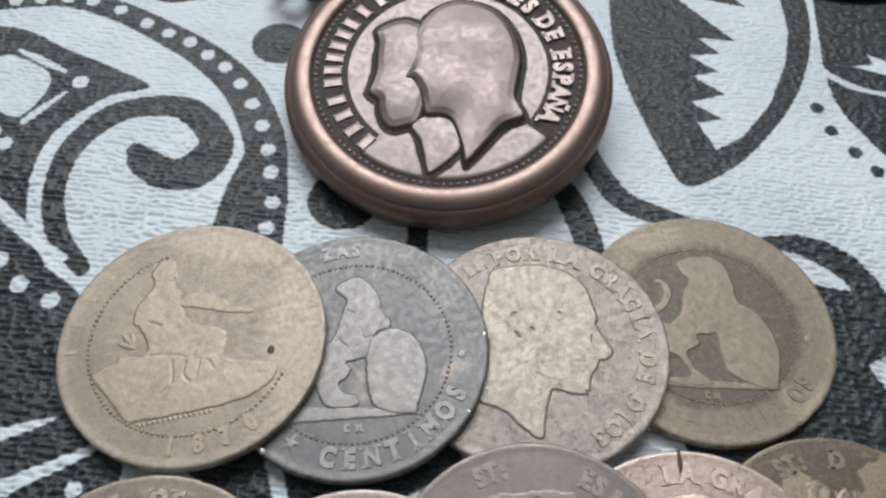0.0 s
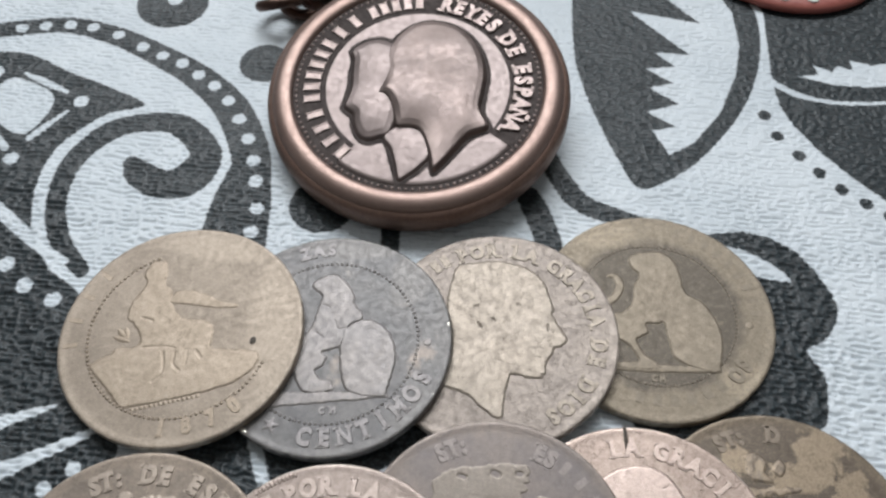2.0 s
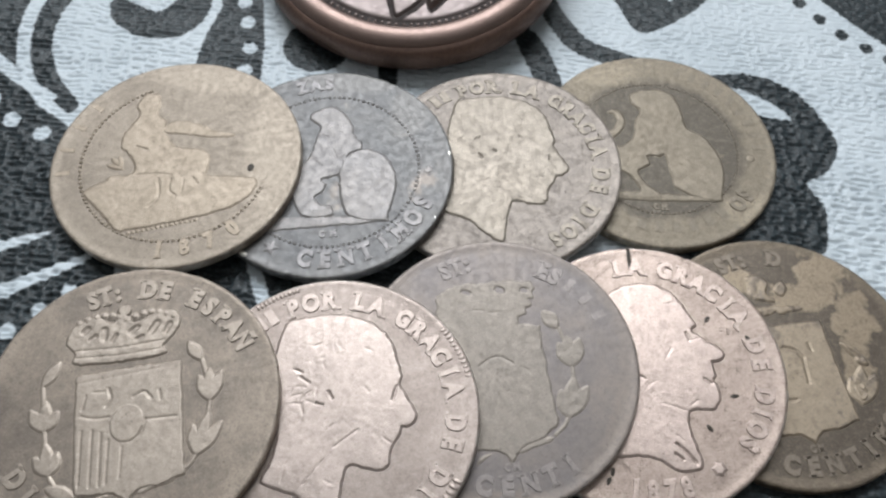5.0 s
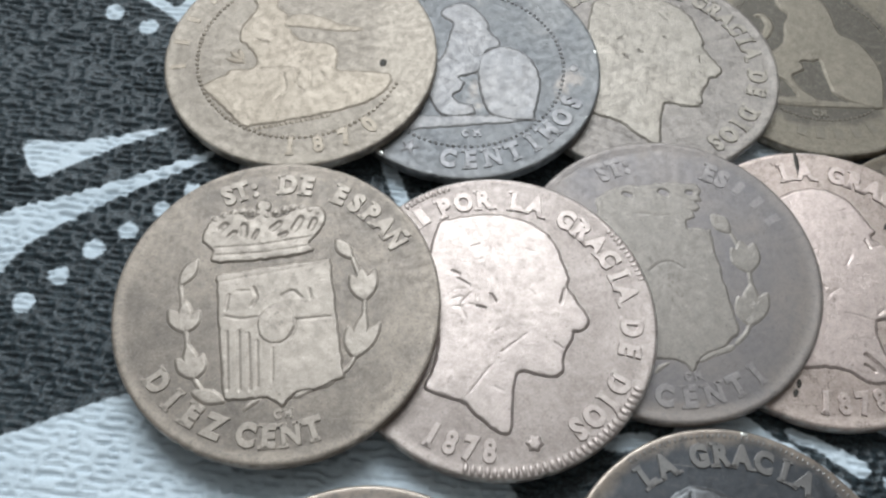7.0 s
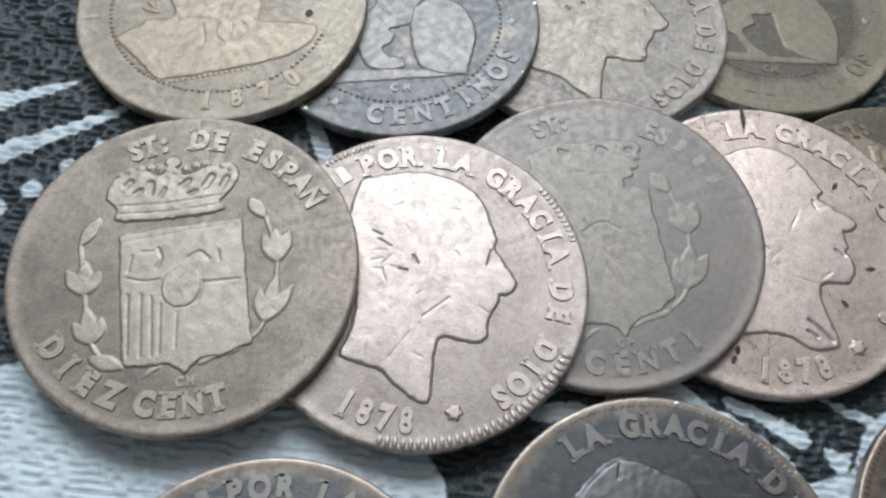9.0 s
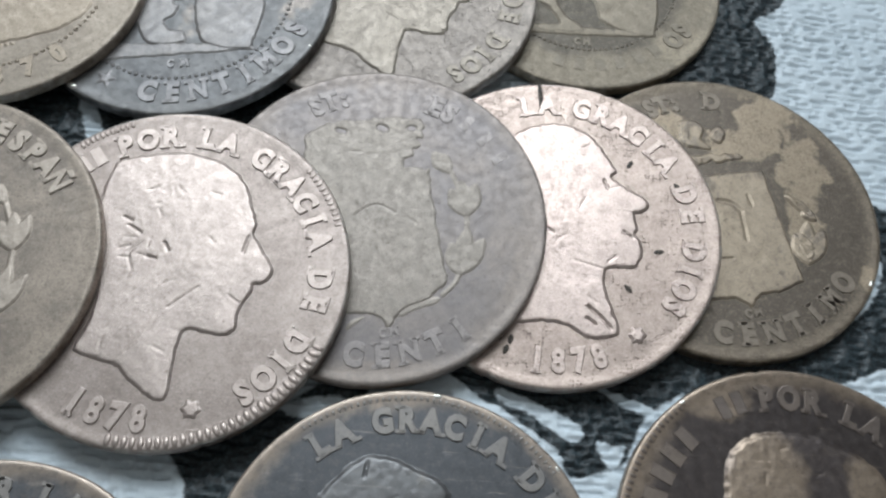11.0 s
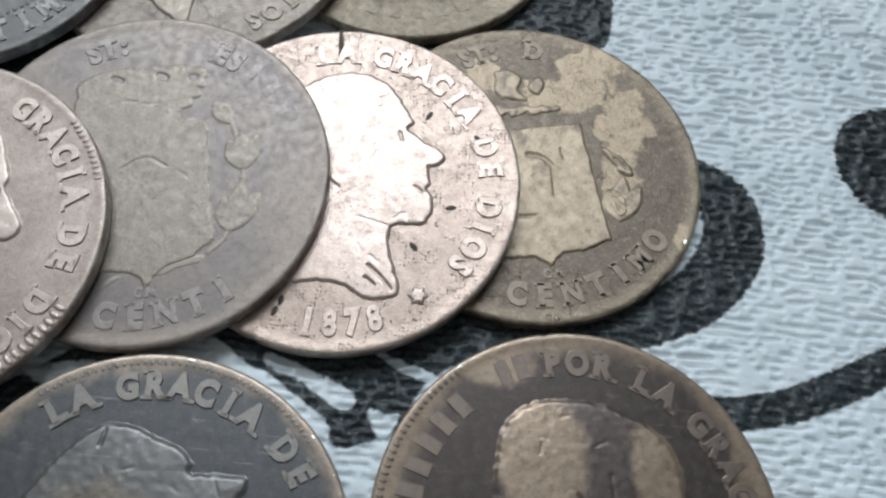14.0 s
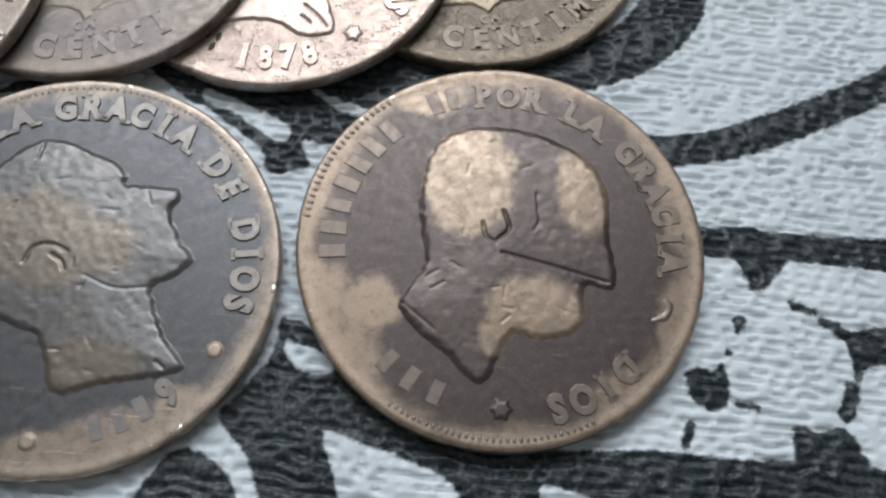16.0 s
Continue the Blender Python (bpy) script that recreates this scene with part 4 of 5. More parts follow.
grey_tan_raised = bronze("grey_tan_bronze_raised", (0.25, 0.222, 0.171), (0.314, 0.275, 0.207), (0.171, 0.15, 0.117), relief=True, rough=0.44, metal=0.6, pits=0.35)
olive_field = bronze("olive_bronze", (0.11, 0.095, 0.069), (0.3, 0.255, 0.17), (0.08, 0.07, 0.05), 0.62, (200, 0.62, 0.75), rough=0.5, metal=0.55, rim_from=0.99)
olive_raised = bronze("olive_bronze_raised", (0.211, 0.182, 0.125), (0.275, 0.235, 0.162), (0.145, 0.125, 0.089), relief=True, rough=0.5, metal=0.55)
dun_field = bronze("dun_bronze", (0.149, 0.127, 0.1), (0.341, 0.285, 0.21), (0.105, 0.091, 0.071), 0.6, rough=0.46, metal=0.6)
dun_raised = bronze("dun_bronze_raised", (0.329, 0.285, 0.219), (0.419, 0.36, 0.277), (0.227, 0.193, 0.153), relief=True, rough=0.44, metal=0.6)
pink_field = bronze("bright_bronze", (0.235, 0.193, 0.157), (0.427, 0.361, 0.3), (0.166, 0.136, 0.109), 0.5, rough=0.4, metal=0.7)
pink_raised = bronze("bright_bronze_raised", (0.41, 0.344, 0.284), (0.467, 0.394, 0.33), (0.295, 0.245, 0.2), relief=True, rough=0.36, metal=0.7)
ash_field = bronze("ash_bronze", (0.16, 0.148, 0.14), (0.241, 0.206, 0.167), (0.122, 0.111, 0.104), 0.7, rough=0.42, metal=0.6, rim_from=1.27, fine=0.65)
ash_raised = bronze("ash_bronze_raised", (0.235, 0.21, 0.169), (0.269, 0.237, 0.188), (0.17, 0.152, 0.123), relief=True, rough=0.43, metal=0.6)
pitted_field = bronze("pitted_bright_bronze", (0.321, 0.256, 0.203), (0.501, 0.403, 0.323), (0.183, 0.134, 0.103), 0.6, rough=0.38, metal=0.75, pits=0.65)
pitted_raised = bronze("pitted_bright_bronze_raised", (0.479, 0.388, 0.318), (0.54, 0.44, 0.364), (0.261, 0.205, 0.165), relief=True, rough=0.34, metal=0.75, pits=0.3)
mottled_field = bronze("mottled_bronze", (0.114, 0.0931, 0.0665), (0.323, 0.257, 0.162), (0.076, 0.0617, 0.0427), 0.3, (170, 0.62, 0.7), rough=0.4, metal=0.6, pits=0.4, wear=(380, 2.2, 0.2))
mottled_raised = bronze("mottled_bronze_raised", (0.19, 0.157, 0.115), (0.35, 0.284, 0.187), (0.13, 0.105, 0.075), relief=True, patch=(240, 0.44, 0.54), rough=0.44, metal=0.6, wear=(380, 2.2, 0.2))
dark_field = bronze("dark_slate_bronze", (0.084, 0.089, 0.092), (0.338, 0.275, 0.2), (0.055, 0.058, 0.06), 0.95, (150, 0.72, 0.85), rough=0.33, metal=0.6, rim_from=1.3, fine=0.35)
dark_raised = bronze("dark_slate_bronze_raised", (0.137, 0.139, 0.132), (0.194, 0.169, 0.127), (0.093, 0.093, 0.089), relief=True, patch=(160, 0.55, 0.75), rough=0.35, metal=0.6, fine=0.35)
brown_field = bronze("dark_brown_bronze", (0.066, 0.054, 0.048), (0.27, 0.208, 0.14), (0.048, 0.04, 0.034), 0.95, (140, 0.72, 0.85), rough=0.33, metal=0.6, rim_from=1.27, fine=0.35)
brown_raised = bronze("dark_brown_bronze_raised", (0.087, 0.071, 0.063), (0.311, 0.24, 0.159), (0.063, 0.051, 0.044), relief=True, patch=(115, 0.8, 0.9), rough=0.35, metal=0.6, fine=0.35)

slate_letters = bronze("slate_bronze_letters", (0.218, 0.215, 0.207), (0.265, 0.253, 0.23), (0.161, 0.159, 0.155), relief=True, rough=0.45, metal=0.6)
olive_letters = bronze("olive_bronze_letters", (0.19, 0.164, 0.115), (0.25, 0.215, 0.15), (0.13, 0.112, 0.08), relief=True, rough=0.5, metal=0.55)
ash_letters = bronze("ash_bronze_letters", (0.235, 0.214, 0.193), (0.275, 0.246, 0.213), (0.164, 0.149, 0.136), relief=True, rough=0.43, metal=0.6)
mottled_letters = bronze("mottled_bronze_letters", (0.19, 0.158, 0.115), (0.25, 0.208, 0.148), (0.13, 0.108, 0.078), relief=True, rough=0.44, metal=0.6)
dark_letters = bronze("dark_slate_bronze_letters", (0.19, 0.186, 0.17), (0.253, 0.23, 0.19), (0.115, 0.113, 0.103), relief=True, rough=0.38, metal=0.6, fine=0.35)
brown_letters = bronze("dark_brown_bronze_letters", (0.13, 0.107, 0.092), (0.211, 0.169, 0.123), (0.096, 0.078, 0.067), relief=True, rough=0.38, metal=0.6, fine=0.35)

crack_mat = plain("crack_dirt", (0.03, 0.024, 0.018), (0.06, 0.048, 0.036), 900, 0.6, 0.2, 0.0001)

# back row
c = coin(-2.534, 3.898, 0.305, 0.058, 0.03, "tan worn bronze coin with a seated shape and the date 1870", tan_field, 1, ((0.8, 0.2, 0.3, 0.9), (0.2, 0.9, 0.8, 0.25)))
mound = [(-0.66, -0.36), (-0.53, -0.25), (-0.48, -0.19), (-0.34, -0.17), (-0.31, -0.1), (-0.39, 0.02), (-0.47, 0.09), (-0.48, 0.21), (-0.42, 0.35), (-0.4, 0.44), (-0.44, 0.5), (-0.43, 0.58), (-0.38, 0.64), (-0.29, 0.64), (-0.25, 0.54), (-0.24, 0.43), (-0.16, 0.36), (-0.14, 0.25), (-0.02, 0.12), (0.17, 0.11), (0.26, 0.04), (0.28, -0.13), (0.36, -0.14), (0.58, -0.14), (0.68, -0.17), (0.66, -0.29), (0.51, -0.43), (0.15, -0.57), (-0.21, -0.67), (-0.32, -0.68), (-0.53, -0.49)]
relief("seated_shape", scaled(mound), 0.009, tan_raised, c, edge=0.035, swell=0.003, rough=0.006, step=0.011, label="plain worn raised shape on a mound",
       dents=[([(*p, w) for p in scaled(q)], 0.008) for w, q in ((0.025, [(0.0, -0.2), (0.01, -0.3), (0.07, -0.35)]), (0.014, [(0.1, -0.16), (0.11, -0.3)]), (0.025, [(0.17, -0.17), (0.22, -0.23)]), (0.025, [(-0.1, -0.2), (-0.06, -0.36), (-0.12, -0.46)]), (0.016, [(-0.28, -0.17), (-0.1, -0.15), (0.0, -0.16)]), (0.03, [(-0.35, 0.1), (-0.26, 0.08)]))])
relief("outstretched_shape", scaled([(-0.17, 0.26), (-0.1, 0.37), (0.1, 0.36), (0.24, 0.3), (0.42, 0.26), (0.26, 0.23), (0.0, 0.25)]), 0.007, tan_raised, c, edge=0.03, step=0.011)
for from_at, tip in (((-0.42, -0.1), (-0.52, -0.02)), ((-0.42, -0.1), (-0.46, 0.0)), ((-0.4, -0.12), (-0.54, -0.09))):
    relief("laurel_leaf", leaf((from_at[0] * R, from_at[1] * R), (tip[0] * R, tip[1] * R), 0.03), 0.008, tan_raised, c, step=0.011, edge=0.025)
beads("bead_ring", 0.76 * R, 118, 345, 74, 0.026, tan_raised, c, squash=0.26)
for k in range(15):
    (px, py), = scaled([(-0.22 + 0.035 * k, -0.7 + 0.0105 * k)])
    relief("ground_bead", [(px + 0.016 * math.cos(a), py + 0.016 * math.sin(a)) for a in np.arange(6) * math.pi / 3], 0.007, tan_raised, c, step=0.01, edge=0.02)
relief("pit", [(0.61 * R + 0.03 * math.cos(a), -0.05 * R + 0.045 * math.sin(a)) for a in np.arange(8) * math.pi / 4], 0.006, crack_mat, c, step=0.01, edge=0.02, label="small dark pit")
lettering("date", "1870", 0.83 * R, 273, 313, 0.27, 0.006, tan_raised, c, outward=False)
bars("worn_legend", 0.9 * R, 192, 148, 4, 0.17, 0.003, tan_raised, c, wide=0.35)

c = coin(-0.716, 3.951, 0.282, 0.058, 0.03, "slate grey bronze coin with an oval shield and the word centimos", slate_field, 2, ((0.05, 0.9, 0.5, 0.14), (0.6, 0.6, 0.2, 0.3)))
beast_coin(c, slate_raised, letter_mat=slate_letters)
chips(c, ((228, 0.075), (236, 0.05), (12, 0.03), (335, 0.025)))
c = coin(1.316, 4.231, 0.245, 0.06, 0.0, "grey tan bronze coin with a worn bust and pitted legend", grey_tan_field, 3)
head_coin(c, -3, grey_tan_raised, rough=0.006, rise=0.012, letters=0.008,
          scratches=(([(-0.16, 0.1), (-0.13, 0.06)], 0.03), ([(-0.04, 0.15), (-0.02, 0.13)], 0.03), ([(-0.2, 0.25), (-0.16, 0.27)], 0.02), ([(0.16, 0.3), (0.18, 0.29)], 0.022), ([(0.38, -0.34), (0.41, -0.36)], 0.025), ([(0.0, -0.23), (0.12, -0.27)], 0.012), ([(0.42, 0.12), (0.42, 0.06)], 0.019)))
c = coin(3.329, 4.788, 0.145, 0.0, 0.01, "dark olive bronze coin with an oval shield and worn legend", olive_field, 4, ((-0.5, 0.8, 0.4, 0.2), (0.75, -0.6, 0.3, 0.2)))
beast_coin(c, olive_raised, slate=False, letters=0.006, letter_mat=olive_letters)

# middle row
c = coin(-2.272, 0.782, 0.425, 0.035, 0.06, "dun bronze coin with a crowned shield between laurel leaves", dun_field, 5)
shield_coin(c, dun_raised)
c = coin(-0.256, 0.852, 0.372, 0.04, 0.06, "bright bronze coin with a plain bust and the date 1878", pink_field, 6)
head_coin(c, 0, pink_raised, date="1878", dots=(288.5,), rise=0.014, letters=0.01, swell=0.012, rough=0.004,
          scratches=(([(0.04, -0.23), (0.19, -0.1)], 0.014), ([(-0.13, -0.49), (-0.01, -0.31)], 0.01), ([(-0.29, 0.29), (-0.24, 0.27)], 0.019), ([(-0.28, 0.1), (-0.22, 0.12)], 0.012), ([(-0.27, 0.05), (-0.21, 0.05)], 0.012), ([(-0.25, 0.24), (-0.18, 0.2)], 0.019), ([(-0.26, 0.17), (-0.2, 0.17)], 0.012), ([(-0.19, -0.02), (-0.22, 0.07), (-0.16, 0.15)], 0.016), ([(-0.04, 0.15), (-0.01, 0.1)], 0.026), ([(-0.12, 0.06), (-0.07, 0.05)], 0.026), ([(0.2, 0.2), (0.24, 0.16)], 0.01), ([(-0.02, 0.5), (0.02, 0.46)], 0.01), ([(0.42, 0.22), (0.4, 0.12)], 0.02), ([(0.36, -0.14), (0.42, -0.18)], 0.015)))
dentils(0.955 * R, 262, 338, 30, 0.031, pink_raised, c)
dentils(0.965 * R, 20, 45, 12, 0.02, pink_raised, c)
dentils(0.965 * R, 112, 132, 11, 0.022, pink_raised, c)
c = coin(1.396, 1.514, 0.336, 0.04, 0.075, "ash grey bronze coin with a smooth worn shield", ash_field, 7, ((0.2, -0.95, 0.5, 0.12), (0.9, -0.4, 0.14, 0.4)))
shield_coin(c, ash_raised, -1, top=("ST:", "ES"), low=("CENTI",), rise=0.006, letters=0.005, state="smooth", letter_mat=ash_letters)
bars("worn_legend", 0.84 * R, 53, 32, 3, 0.16, 0.003, ash_letters, c)
c = coin(2.97, 1.616, 0.272, 0.055, 0.065, "bright pitted bronze coin with a bust and the date 1878", pitted_field, 8)
head_coin(c, 18, pitted_raised, date="1878", dots=(306,), rise=0.014, letters=0.009, words=("LA", "GRACIA", "DE", "DIOS"), numeral=False, swell=0.008, bust=BUST_PITTED,
          scratches=(([(0.2, -0.5), (0.27, -0.56), (0.33, -0.63)], 0.03), ([(0.19, -0.57), (0.24, -0.61)], 0.03), ([(0.16, 0.12), (0.2, 0.2)], 0.014), ([(0.31, 0.32), (0.33, 0.26)], 0.02), ([(0.42, -0.02), (0.47, -0.06)], 0.019), ([(0.0, -0.05), (-0.1, 0.02)], 0.022), ([(0.2, -0.44), (0.25, -0.48)], 0.014), ([(0.3, -0.27), (0.12, -0.22)], 0.012)))
relief("rim_crack", scaled([(0.77, 0.004), (0.9, 0.008), (0.985, 0.01), (0.99, -0.008), (0.9, -0.006)], 95), 0.005, crack_mat, c, edge=0.012, step=0.008, soft=False, label="dark crack in the rim")
for x, y, a in ((0.46, 0.42, 60), (0.14, 0.86, 30), (0.74, 0.32, -50), (0.42, -0.36, -50), (0.6, -0.14, 10), (-0.3, -0.72, 75), (-0.24, -0.74, 80), (-0.27, -0.8, 70)):
    (p, q), (u, v) = scaled([(x, y), (x + 0.045 * math.cos(radians(a)), y + 0.045 * math.sin(radians(a)))])
    relief("gouge", leaf((p, q), (u, v), 0.012), 0.005, crack_mat, c, edge=0.012, step=0.007, label="short dark gouge")
c = coin(4.592, 2.012, 0.13, 0.0, 0.0, "mottled brown and gold bronze coin with a worn shield", mottled_field, 9, ((0.34, 0.66, 0.22, 0.3), (0.56, 0.36, 0.2, 0.26), (0.5, 0.0, 0.12, 0.3), (-0.3, 0.62, 0.14, 0.14), (0.1, 0.5, 0.22, 0.14), (0.9, -0.42, 0.1, 0.14)))
shield_coin(c, mottled_raised, -1.5, top=("ST:", "D"), low=("CENTIMO",), state="eaten", letters=0.005, letter_mat=mottled_letters, rubbed=((0.05, -0.25, 0.34, 0.5), (0.2, 0.1, 0.2, 0.2)))
for outline in ([(0.42, 0.14), (0.5, 0.12), (0.57, 0.05), (0.6, -0.01), (0.55, -0.02), (0.48, 0.05)], [(0.47, -0.12), (0.54, -0.18), (0.55, -0.27), (0.5, -0.31), (0.46, -0.22)]):
    relief("rough_scab", scaled(outline), 0.014, mottled_raised, c, edge=0.03, rough=0.02, step=0.011, ragged=0.06, dents=[([(*p, 0.03) for p in scaled([(sum(q[0] for q in outline) / len(outline) + d, sum(q[1] for q in outline) / len(outline) - d) for d in (-0.03, 0.03)])], 0.016)], label="rough raised corrosion")
chips(c, ((-26, 0.035), (20, 0.02)))

# front row
c = coin(1.88, -1.476, 0.175, 0.0, 0.03, "dark slate bronze coin with a raised bust and tan rim", dark_field, 10, ((0.45, -0.8, 0.34, 0.16), (0.15, -0.88, 0.3, 0.13), (0.68, -0.66, 0.2, 0.14)))
head_coin(c, 43, dark_raised, letter_mat=dark_letters, edge=0.06, date="", rise=0.016, letters=0.01, swell=0.022, rough=0.008, bust=BUST_SLATE, words=("LA", "GRACIA", "DE", "DIOS"), numeral=False, rubbed=((0.2, -0.5, 0.3, 0.16), (-0.15, 0.1, 0.34, 0.3), (0.15, 0.1, 0.2, 0.16)),
          scratches=(([(-0.19, -0.02), (-0.16, 0.06), (-0.08, 0.08), (0.0, 0.05)], 0.024), ([(-0.07, 0.03), (-0.02, 0.0), (0.0, -0.04)], 0.03), ([(0.42, -0.09), (0.25, -0.11), (0.1, -0.06)], 0.016), ([(-0.24, 0.6), (-0.25, 0.52)], 0.02), ([(0.1, 0.28), (0.2, 0.28)], 0.012), ([(0.3, 0.42), (0.34, 0.32)], 0.014), ([(0.5, -0.44), (0.54, -0.47)], 0.022)))
lettering("date_digit", "9", 0.81 * R, 315, 315, 0.26, 0.008, dark_letters, c, outward=False)
bars("worn_date", 0.81 * R, 291, 306, 3, 0.17, 0.004, dark_letters, c)
dentils(0.955 * R, 40, 130, 44, 0.015, dark_letters, c, -0.001)
chips(c, ((84, 0.035), (40, 0.03), (28, 0.025), (-3, 0.035), (-48, 0.03), (-56, 0.025)))
for angle in (-26, 271):
    a = radians(angle)
    relief("dot", [(0.835 * R * math.cos(a) + 0.055 * math.cos(k), 0.835 * R * math.sin(a) + 0.055 * math.sin(k)) for k in np.arange(10) * math.pi / 5], 0.012, tan_raised, c, step=0.011, edge=0.03)
c = coin(4.949, -1.068, 0.175, 0.0, 0.03, "dark brown bronze coin with golden patches on a bust", brown_field, 11, ((-0.9, -0.45, 0.24, 0.36), (-0.72, -0.62, 0.24, 0.18), (-0.42, 0.8, 0.24, 0.14), (0.9, -0.35, 0.16, 0.3), (0.88, 0.4, 0.12, 0.4), (0.62, -0.72, 0.2, 0.16), (-0.6, -0.35, 0.16, 0.16)))
head_coin(c, -17.5, brown_raised, letter_mat=brown_letters, edge=0.065, rise=0.013, letters=0.006, swell=0.022, rough=0.006, dots=(272,), bust=BUST_BROWN, words=("POR", "LA", "GRACIA", "DIOS"), rubbed=((-0.18, 0.34, 0.26, 0.36), (0.4, 0.33, 0.16, 0.3), (0.17, -0.32, 0.3, 0.18), (0.0, -0.46, 0.12, 0.12)),
          scratches=(([(0.0, -0.05), (0.25, -0.1), (0.52, -0.16)], 0.02), ([(-0.36, -0.2), (-0.3, -0.16)], 0.015), ([(-0.33, -0.26), (-0.27, -0.22)], 0.015), ([(0.0, 0.17), (0.03, 0.08), (-0.02, 0.02)], 0.03), ([(-0.1, 0.1), (-0.08, 0.03), (-0.03, 0.0)], 0.02), ([(0.16, 0.28), (0.18, 0.1)], 0.016), ([(-0.46, -0.34), (-0.3, -0.46)], 0.014)))
chips(c, ((140, 0.025), (128, 0.03), (150, 0.022), (205, 0.025), (212, 0.022), (345, 0.02)))
bars("worn_name", 0.825 * R, 187, 136, 7, 0.19, 0.006, brown_letters, c, wide=0.55)
bars("worn_date", 0.8 * R, 231, 250, 3, 0.17, 0.004, brown_letters, c)
relief("worn_letter", scaled([(0.73, -0.33), (0.8, -0.32), (0.83, -0.25), (0.79, -0.22), (0.8, -0.28)]), 0.006, brown_letters, c, edge=0.025, step=0.011)
dentils(0.95 * R, 240, 300, 32, 0.016, brown_letters, c, -0.001)
dentils(0.965 * R, 130, 178, 22, 0.02, brown_letters, c, -0.001)
c = coin(-1.132, -2.223, 0.13, 0.0, 0.0, "dark slate bronze coin with a bust and worn legend", dark_field, 12)
head_coin(c, -7, dark_raised, rise=0.02, letters=0.009, letter_mat=dark_letters)

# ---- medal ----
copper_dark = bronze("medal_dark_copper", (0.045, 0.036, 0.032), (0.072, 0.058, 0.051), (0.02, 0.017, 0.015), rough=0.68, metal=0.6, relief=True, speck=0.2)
copper = bronze("medal_copper", (0.244, 0.17, 0.134), (0.283, 0.206, 0.166), (0.157, 0.109, 0.087), rough=0.4, metal=0.8, relief=True, grime=0.15, speck=0.2, fine=0.35)
side_copper = bronze("medal_side_copper", (0.2, 0.125, 0.09), (0.25, 0.16, 0.115), (0.11, 0.07, 0.052), rough=0.45, metal=0.75, relief=True)
letter_copper = bronze("medal_letter_copper", (0.26, 0.21, 0.182), (0.31, 0.255, 0.225), (0.18, 0.145, 0.125), rough=0.42, metal=0.8, relief=True)
silvered = bronze("medal_grey_field", (0.173, 0.144, 0.128), (0.191, 0.161, 0.145), (0.131, 0.107, 0.097), rough=0.4, metal=0.8, relief=True, grime=0.15, speck=0.1, fine=0.35)
warm_relief = bronze("medal_warm_relief", (0.166, 0.138, 0.123), (0.222, 0.177, 0.151), (0.116, 0.095, 0.085), rough=0.4, metal=0.8, relief=True, grime=0.15, speck=0.1, fine=0.35)
medal = tagged(new("medal"), "round copper medal with two raised busts and a thick rim", "medal")
up, right = Vector((-0.05, -0.13, 1)).normalized(), Vector((1, 0, 0.05)).normalized()
m = Matrix((right, up.cross(right), up)).transposed().to_4x4()
m.translation = Vector((0, 7.94, 0.30)) * CM
medal.matrix_world = m
FACE = 0.47
lathe("rim", [(1.775, FACE - 0.02), (1.785, FACE + 0.02), (1.8, FACE + 0.045), (1.83, FACE + 0.062), (1.87, FACE + 0.07), (1.92, FACE + 0.072), (1.97, FACE + 0.064), (2.02, FACE + 0.045), (2.055, FACE + 0.018), (2.075, FACE - 0.012), (2.085, FACE - 0.03)], 200, copper, medal, 0.0006, 20, label="smooth bright copper rim")
lathe("side", [(2.06, FACE - 0.02), (2.09, FACE - 0.03), (2.125, FACE - 0.045), (2.15, FACE - 0.075), (2.172, FACE - 0.13), (2.18, FACE - 0.2), (2.18, 0.16), (2.165, 0.09), (2.12, 0.04), (2.04, 0.0), (1.8, 0.0)], 200, side_copper, medal, 0.0006, 20, label="darker brown copper side")
lathe("field", [(0.3, FACE), (0.8, FACE), (1.2, FACE), (1.6, FACE), (1.79, FACE - 0.005)], 160, silvered, medal, label="grey toned smooth field")
arc = [radians(-36 + 270 * k / 100) for k in range(101)]
verts = [(r * math.cos(a) * CM, r * math.sin(a) * CM, (FACE + h) * CM) for a in arc for r, h in ((1.3, -0.002), (1.33, 0.004), (1.5, 0.004), (1.7, 0.004))]
faces = [(4 * i + k, 4 * i + k + 1, 4 * i + k + 5, 4 * i + k + 4) for i in range(100) for k in range(3)]
mesh_object("legend_band", verts, faces, copper_dark, medal, "dark toned band behind the letters")
verts = [(r * math.cos(a) * CM, r * math.sin(a) * CM, (FACE + 0.005) * CM) for a in (2 * math.pi * k / 120 for k in range(120)) for r in (1.69, 1.78)]
mesh_object("bead_groove", verts, [(2 * i, 2 * i + 1, (2 * i + 3) % 240, (2 * i + 2) % 240) for i in range(120)], copper_dark, medal, "dark toned groove under the beads")
beads("bead_ring", 1.735, 0, 360, 116, 0.031, letter_copper, medal, FACE + 0.004)
rear = [(-0.55, 0.77), (-0.75, 0.76), (-0.95, 0.64), (-1.03, 0.51), (-0.98, 0.36), (-0.97, 0.1), (-0.95, -0.1), (-0.98, -0.28), (-1.01, -0.44), (-0.94, -0.52), (-0.87, -0.58), (-0.85, -0.72), (-0.76, -0.92), (-0.63, -1.0), (-0.46, -0.96), (-0.26, -0.8), (-0.2, 0.0), (-0.3, 0.6)]
neck = [(-0.4, -0.93), (-0.28, -1.12), (-0.2, -1.36), (-0.12, -1.62), (0.04, -1.52), (0.19, -1.36), (0.28, -1.18), (0.14, -0.8), (-0.2, -0.74)]
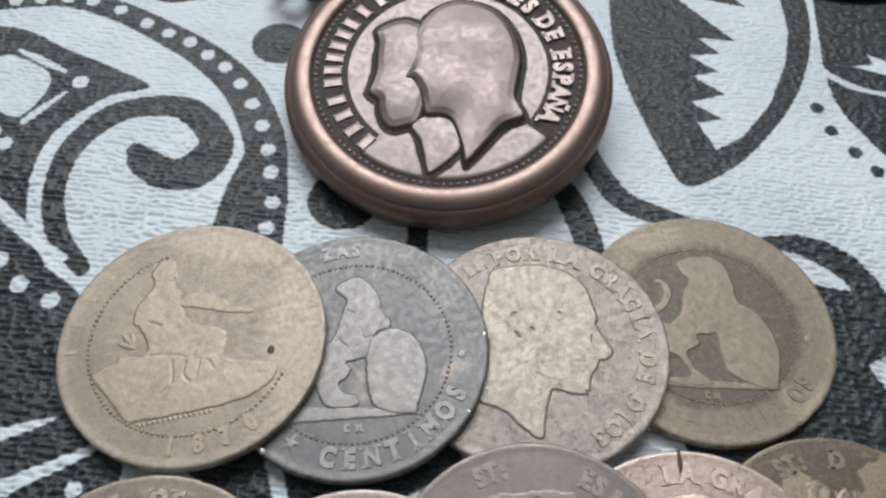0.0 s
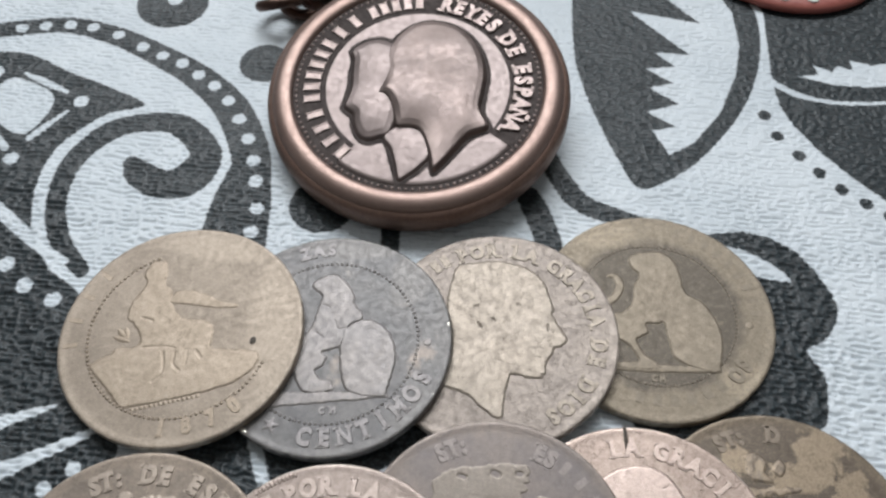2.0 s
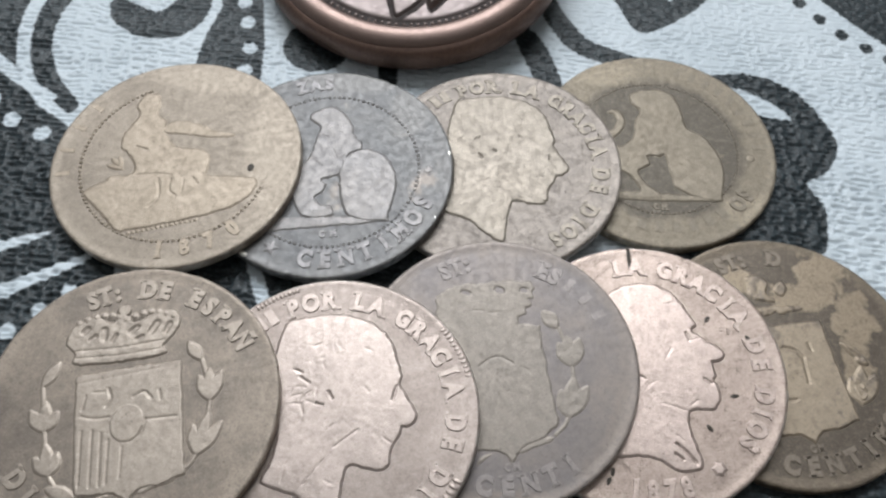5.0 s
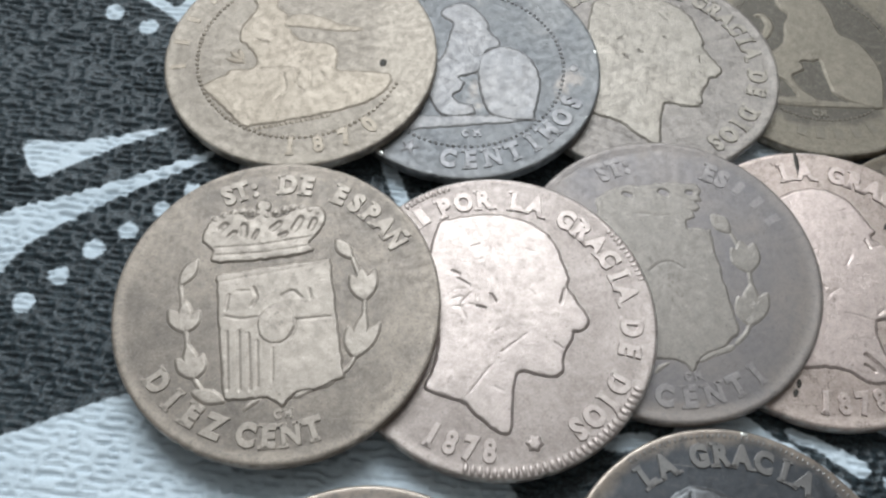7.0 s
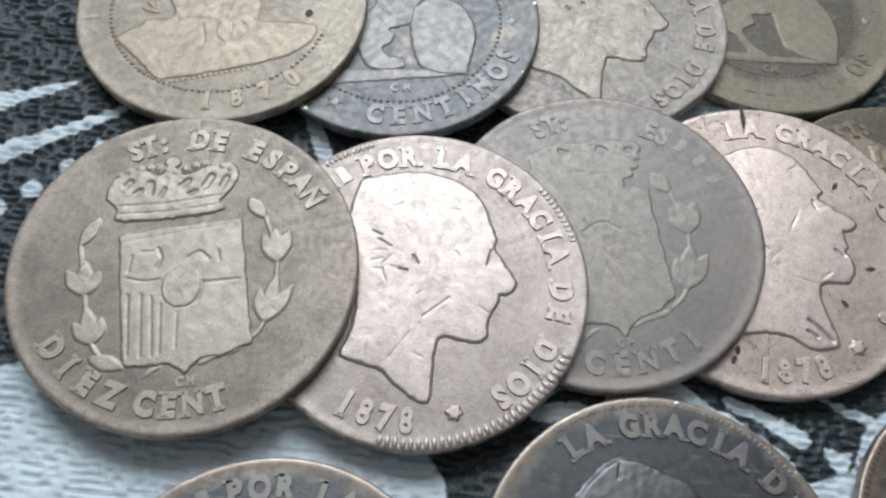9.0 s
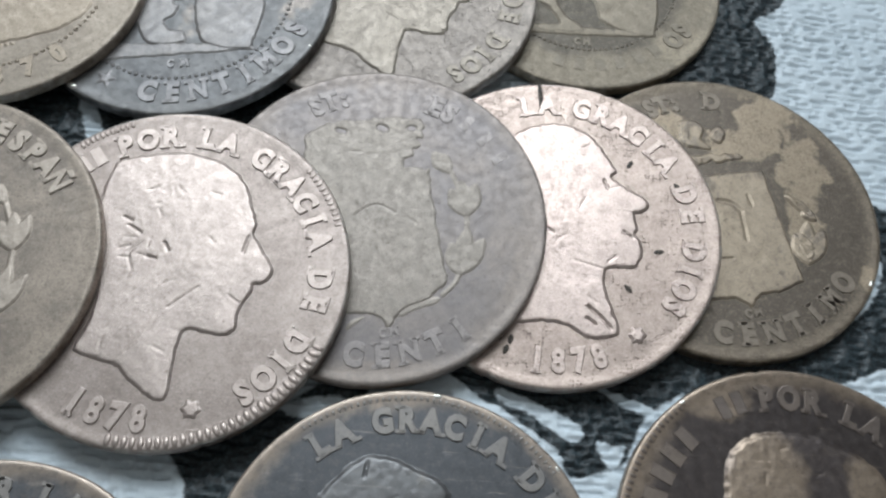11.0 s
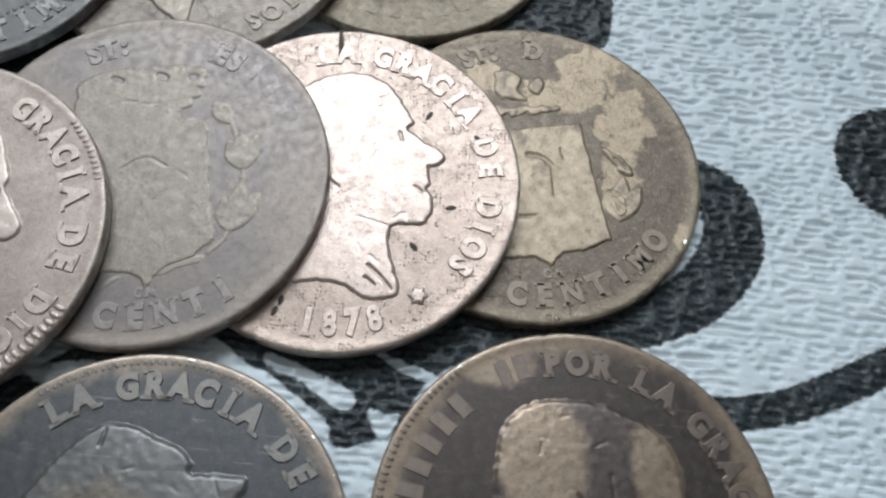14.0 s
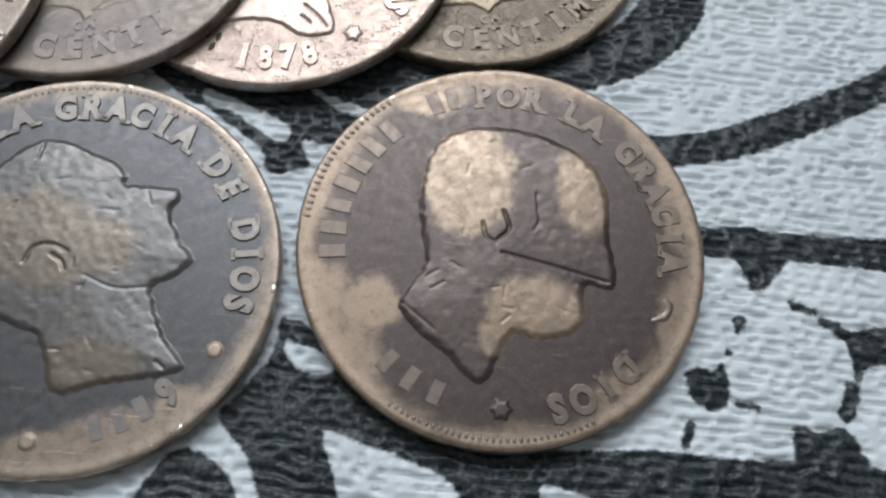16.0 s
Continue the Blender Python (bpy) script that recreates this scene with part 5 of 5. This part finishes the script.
front = [(-0.43, 0.72), (-0.19, 1.02), (0.14, 1.13), (0.56, 1.0), (0.85, 0.65), (0.97, 0.22), (0.94, -0.2), (0.93, -0.42), (1.05, -0.71), (0.8, -0.86), (0.61, -1.12), (0.43, -1.38), (0.32, -1.45), (0.25, -1.19), (0.12, -0.87), (-0.01, -0.79), (-0.22, -0.79), (-0.29, -0.64), (-0.34, -0.45), (-0.44, -0.28), (-0.56, -0.24), (-0.51, -0.05), (-0.46, 0.16), (-0.49, 0.4)]
# Dark sheet round each bust: patina, plus the steep edge's shade as colour.
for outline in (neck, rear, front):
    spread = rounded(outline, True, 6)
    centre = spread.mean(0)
    relief("patina_shade_line", centre + (spread - centre) * (1 + 0.045 / np.linalg.norm(spread - centre, axis=1, keepdims=True)), 0.004, copper_dark, medal, FACE + (0.004 if outline is rear else 0.002), 0.02, step=0.014, soft=False, ragged=0, label="dark patina and edge shade round a bust")
relief("rear_neck", neck, 0.03, silvered, medal, FACE, 0.05, 0.02, step=0.014, ragged=0)
relief("rear_bust", rear, 0.035, silvered, medal, FACE, 0.06, 0.02, step=0.014, ragged=0, domes=((-0.6, 0.3, 0.4, 0.45, 0.05), (-0.6, -0.55, 0.3, 0.35, 0.05)), label="plain raised bust behind the other")
relief("front_bust", front, 0.06, warm_relief, medal, FACE, 0.06, 0.03, step=0.014, ragged=0, domes=((0.3, 0.45, 0.55, 0.5, 0.09), (0.0, -0.35, 0.36, 0.36, 0.06), (0.62, -0.5, 0.2, 0.5, 0.035), (-0.42, -0.18, 0.14, 0.18, 0.03)), label="plain raised bust in front")
for word, a, b in (("REYES", 78, 47), ("DE", 34.5, 25), ("ESPAÑA", 12, -26)):
    lettering("legend_word", word, 1.51, a, b, 0.33, 0.026, letter_copper, medal, FACE, wide=0.82)
for a, b, n in ((-128, -157, 4), (-168, -206, 6), (144, 144, 1), (133, 133, 1), (121, 94, 5)):
    bars("legend_bar", 1.51, a, b, n, 0.22, 0.016, letter_copper, medal, FACE, wide=0.5)

# ---- chain behind the medal ----
chain_metal = plain("dark_chain_metal", (0.05, 0.03, 0.025), (0.12, 0.075, 0.06), 300, 0.32, 0.85, 0.0002)
chain = tagged(new("key_chain"), "dark brown metal chain lying behind the medal", "chain")
chain.location = (-0.0195, 0.0985, 0)


def ring(name, major, minor, m, parent, stretch=1.0):
    bm = bmesh.new()
    loops = []
    for i in range(24):
        a = 2 * math.pi * i / 24
        centre, out = Vector((major * math.cos(a) * stretch, major * math.sin(a), 0)), Vector((math.cos(a), math.sin(a), 0))
        loops.append([bm.verts.new(m @ (centre + minor * (out * math.cos(b) + Vector((0, 0, math.sin(b)))))) for b in np.arange(10) * math.pi / 5])
    for a, b in zip(loops, loops[1:] + loops[:1]):
        for k in range(10):
            bm.faces.new((a[k], b[k], b[(k + 1) % 10], a[(k + 1) % 10])).smooth = True
    return part(name, bm, chain_metal, parent)


for k in range(5):
    ring("link", 0.0025, 0.0009, pose(0.0005 + 0.0031 * k, 0.0028 + 0.0011 * k, 0.0048, -48 if k % 2 else 40, 15 * (k % 3), 65 + 21 * k), chain, 1.3)
for k in range(8):
    ring("link", 0.0026, 0.0009, pose(-0.0045 + 0.0033 * k, 0.0005 + 0.0011 * k, 0.0034, 62 if k % 2 else -38, 12 * (k % 3), 20 + 9 * k), chain, 1.35)
ring("link", 0.0026, 0.0009, pose(-0.001, 0.0038, 0.0012, 5, 0, 50), chain, 1.35)
ring("link", 0.0026, 0.0009, pose(0.003, 0.0045, 0.0012, -6, 4, 10), chain, 1.35)

# ---- red dotted disc ----
red = plain("red_enamel", (0.28, 0.08, 0.065), (0.36, 0.115, 0.095), 250, 0.42, 0.0, 0.0003)
cream = plain("cream_dots", (0.62, 0.64, 0.6), (0.7, 0.72, 0.68), 300, 0.5, 0.0, 0.0002)
disc = tagged(new("dotted_disc"), "small round red disc with rows of white dots", "disc")
disc.location = (0.06, 0.1262, 0)
lathe("body", [(0.4, 0.2), (1.3, 0.2), (1.66, 0.19), (1.75, 0.16), (1.8, 0.1), (1.78, 0.04), (1.7, 0.0), (0.4, 0.0)], 120, red, disc, 0.001, 30)
for radius, count, size, turn in ((1.56, 21, 0.12, 4), (1.22, 17, 0.09, 12), (0.8, 11, 0.1, 0)):
    for k in range(count):
        a = 2 * math.pi * k / count + radians(turn)
        bm = bmesh.new()
        m = Matrix.Translation((radius * math.cos(a) * CM, radius * math.sin(a) * CM, 0.198 * CM)) @ Matrix.Diagonal((1, 1, 0.16, 1))
        bmesh.ops.create_uvsphere(bm, u_segments=14, v_segments=7, radius=size * CM, matrix=m)
        for f in bm.faces:
            f.smooth = True
        part("dot", bm, cream, disc)
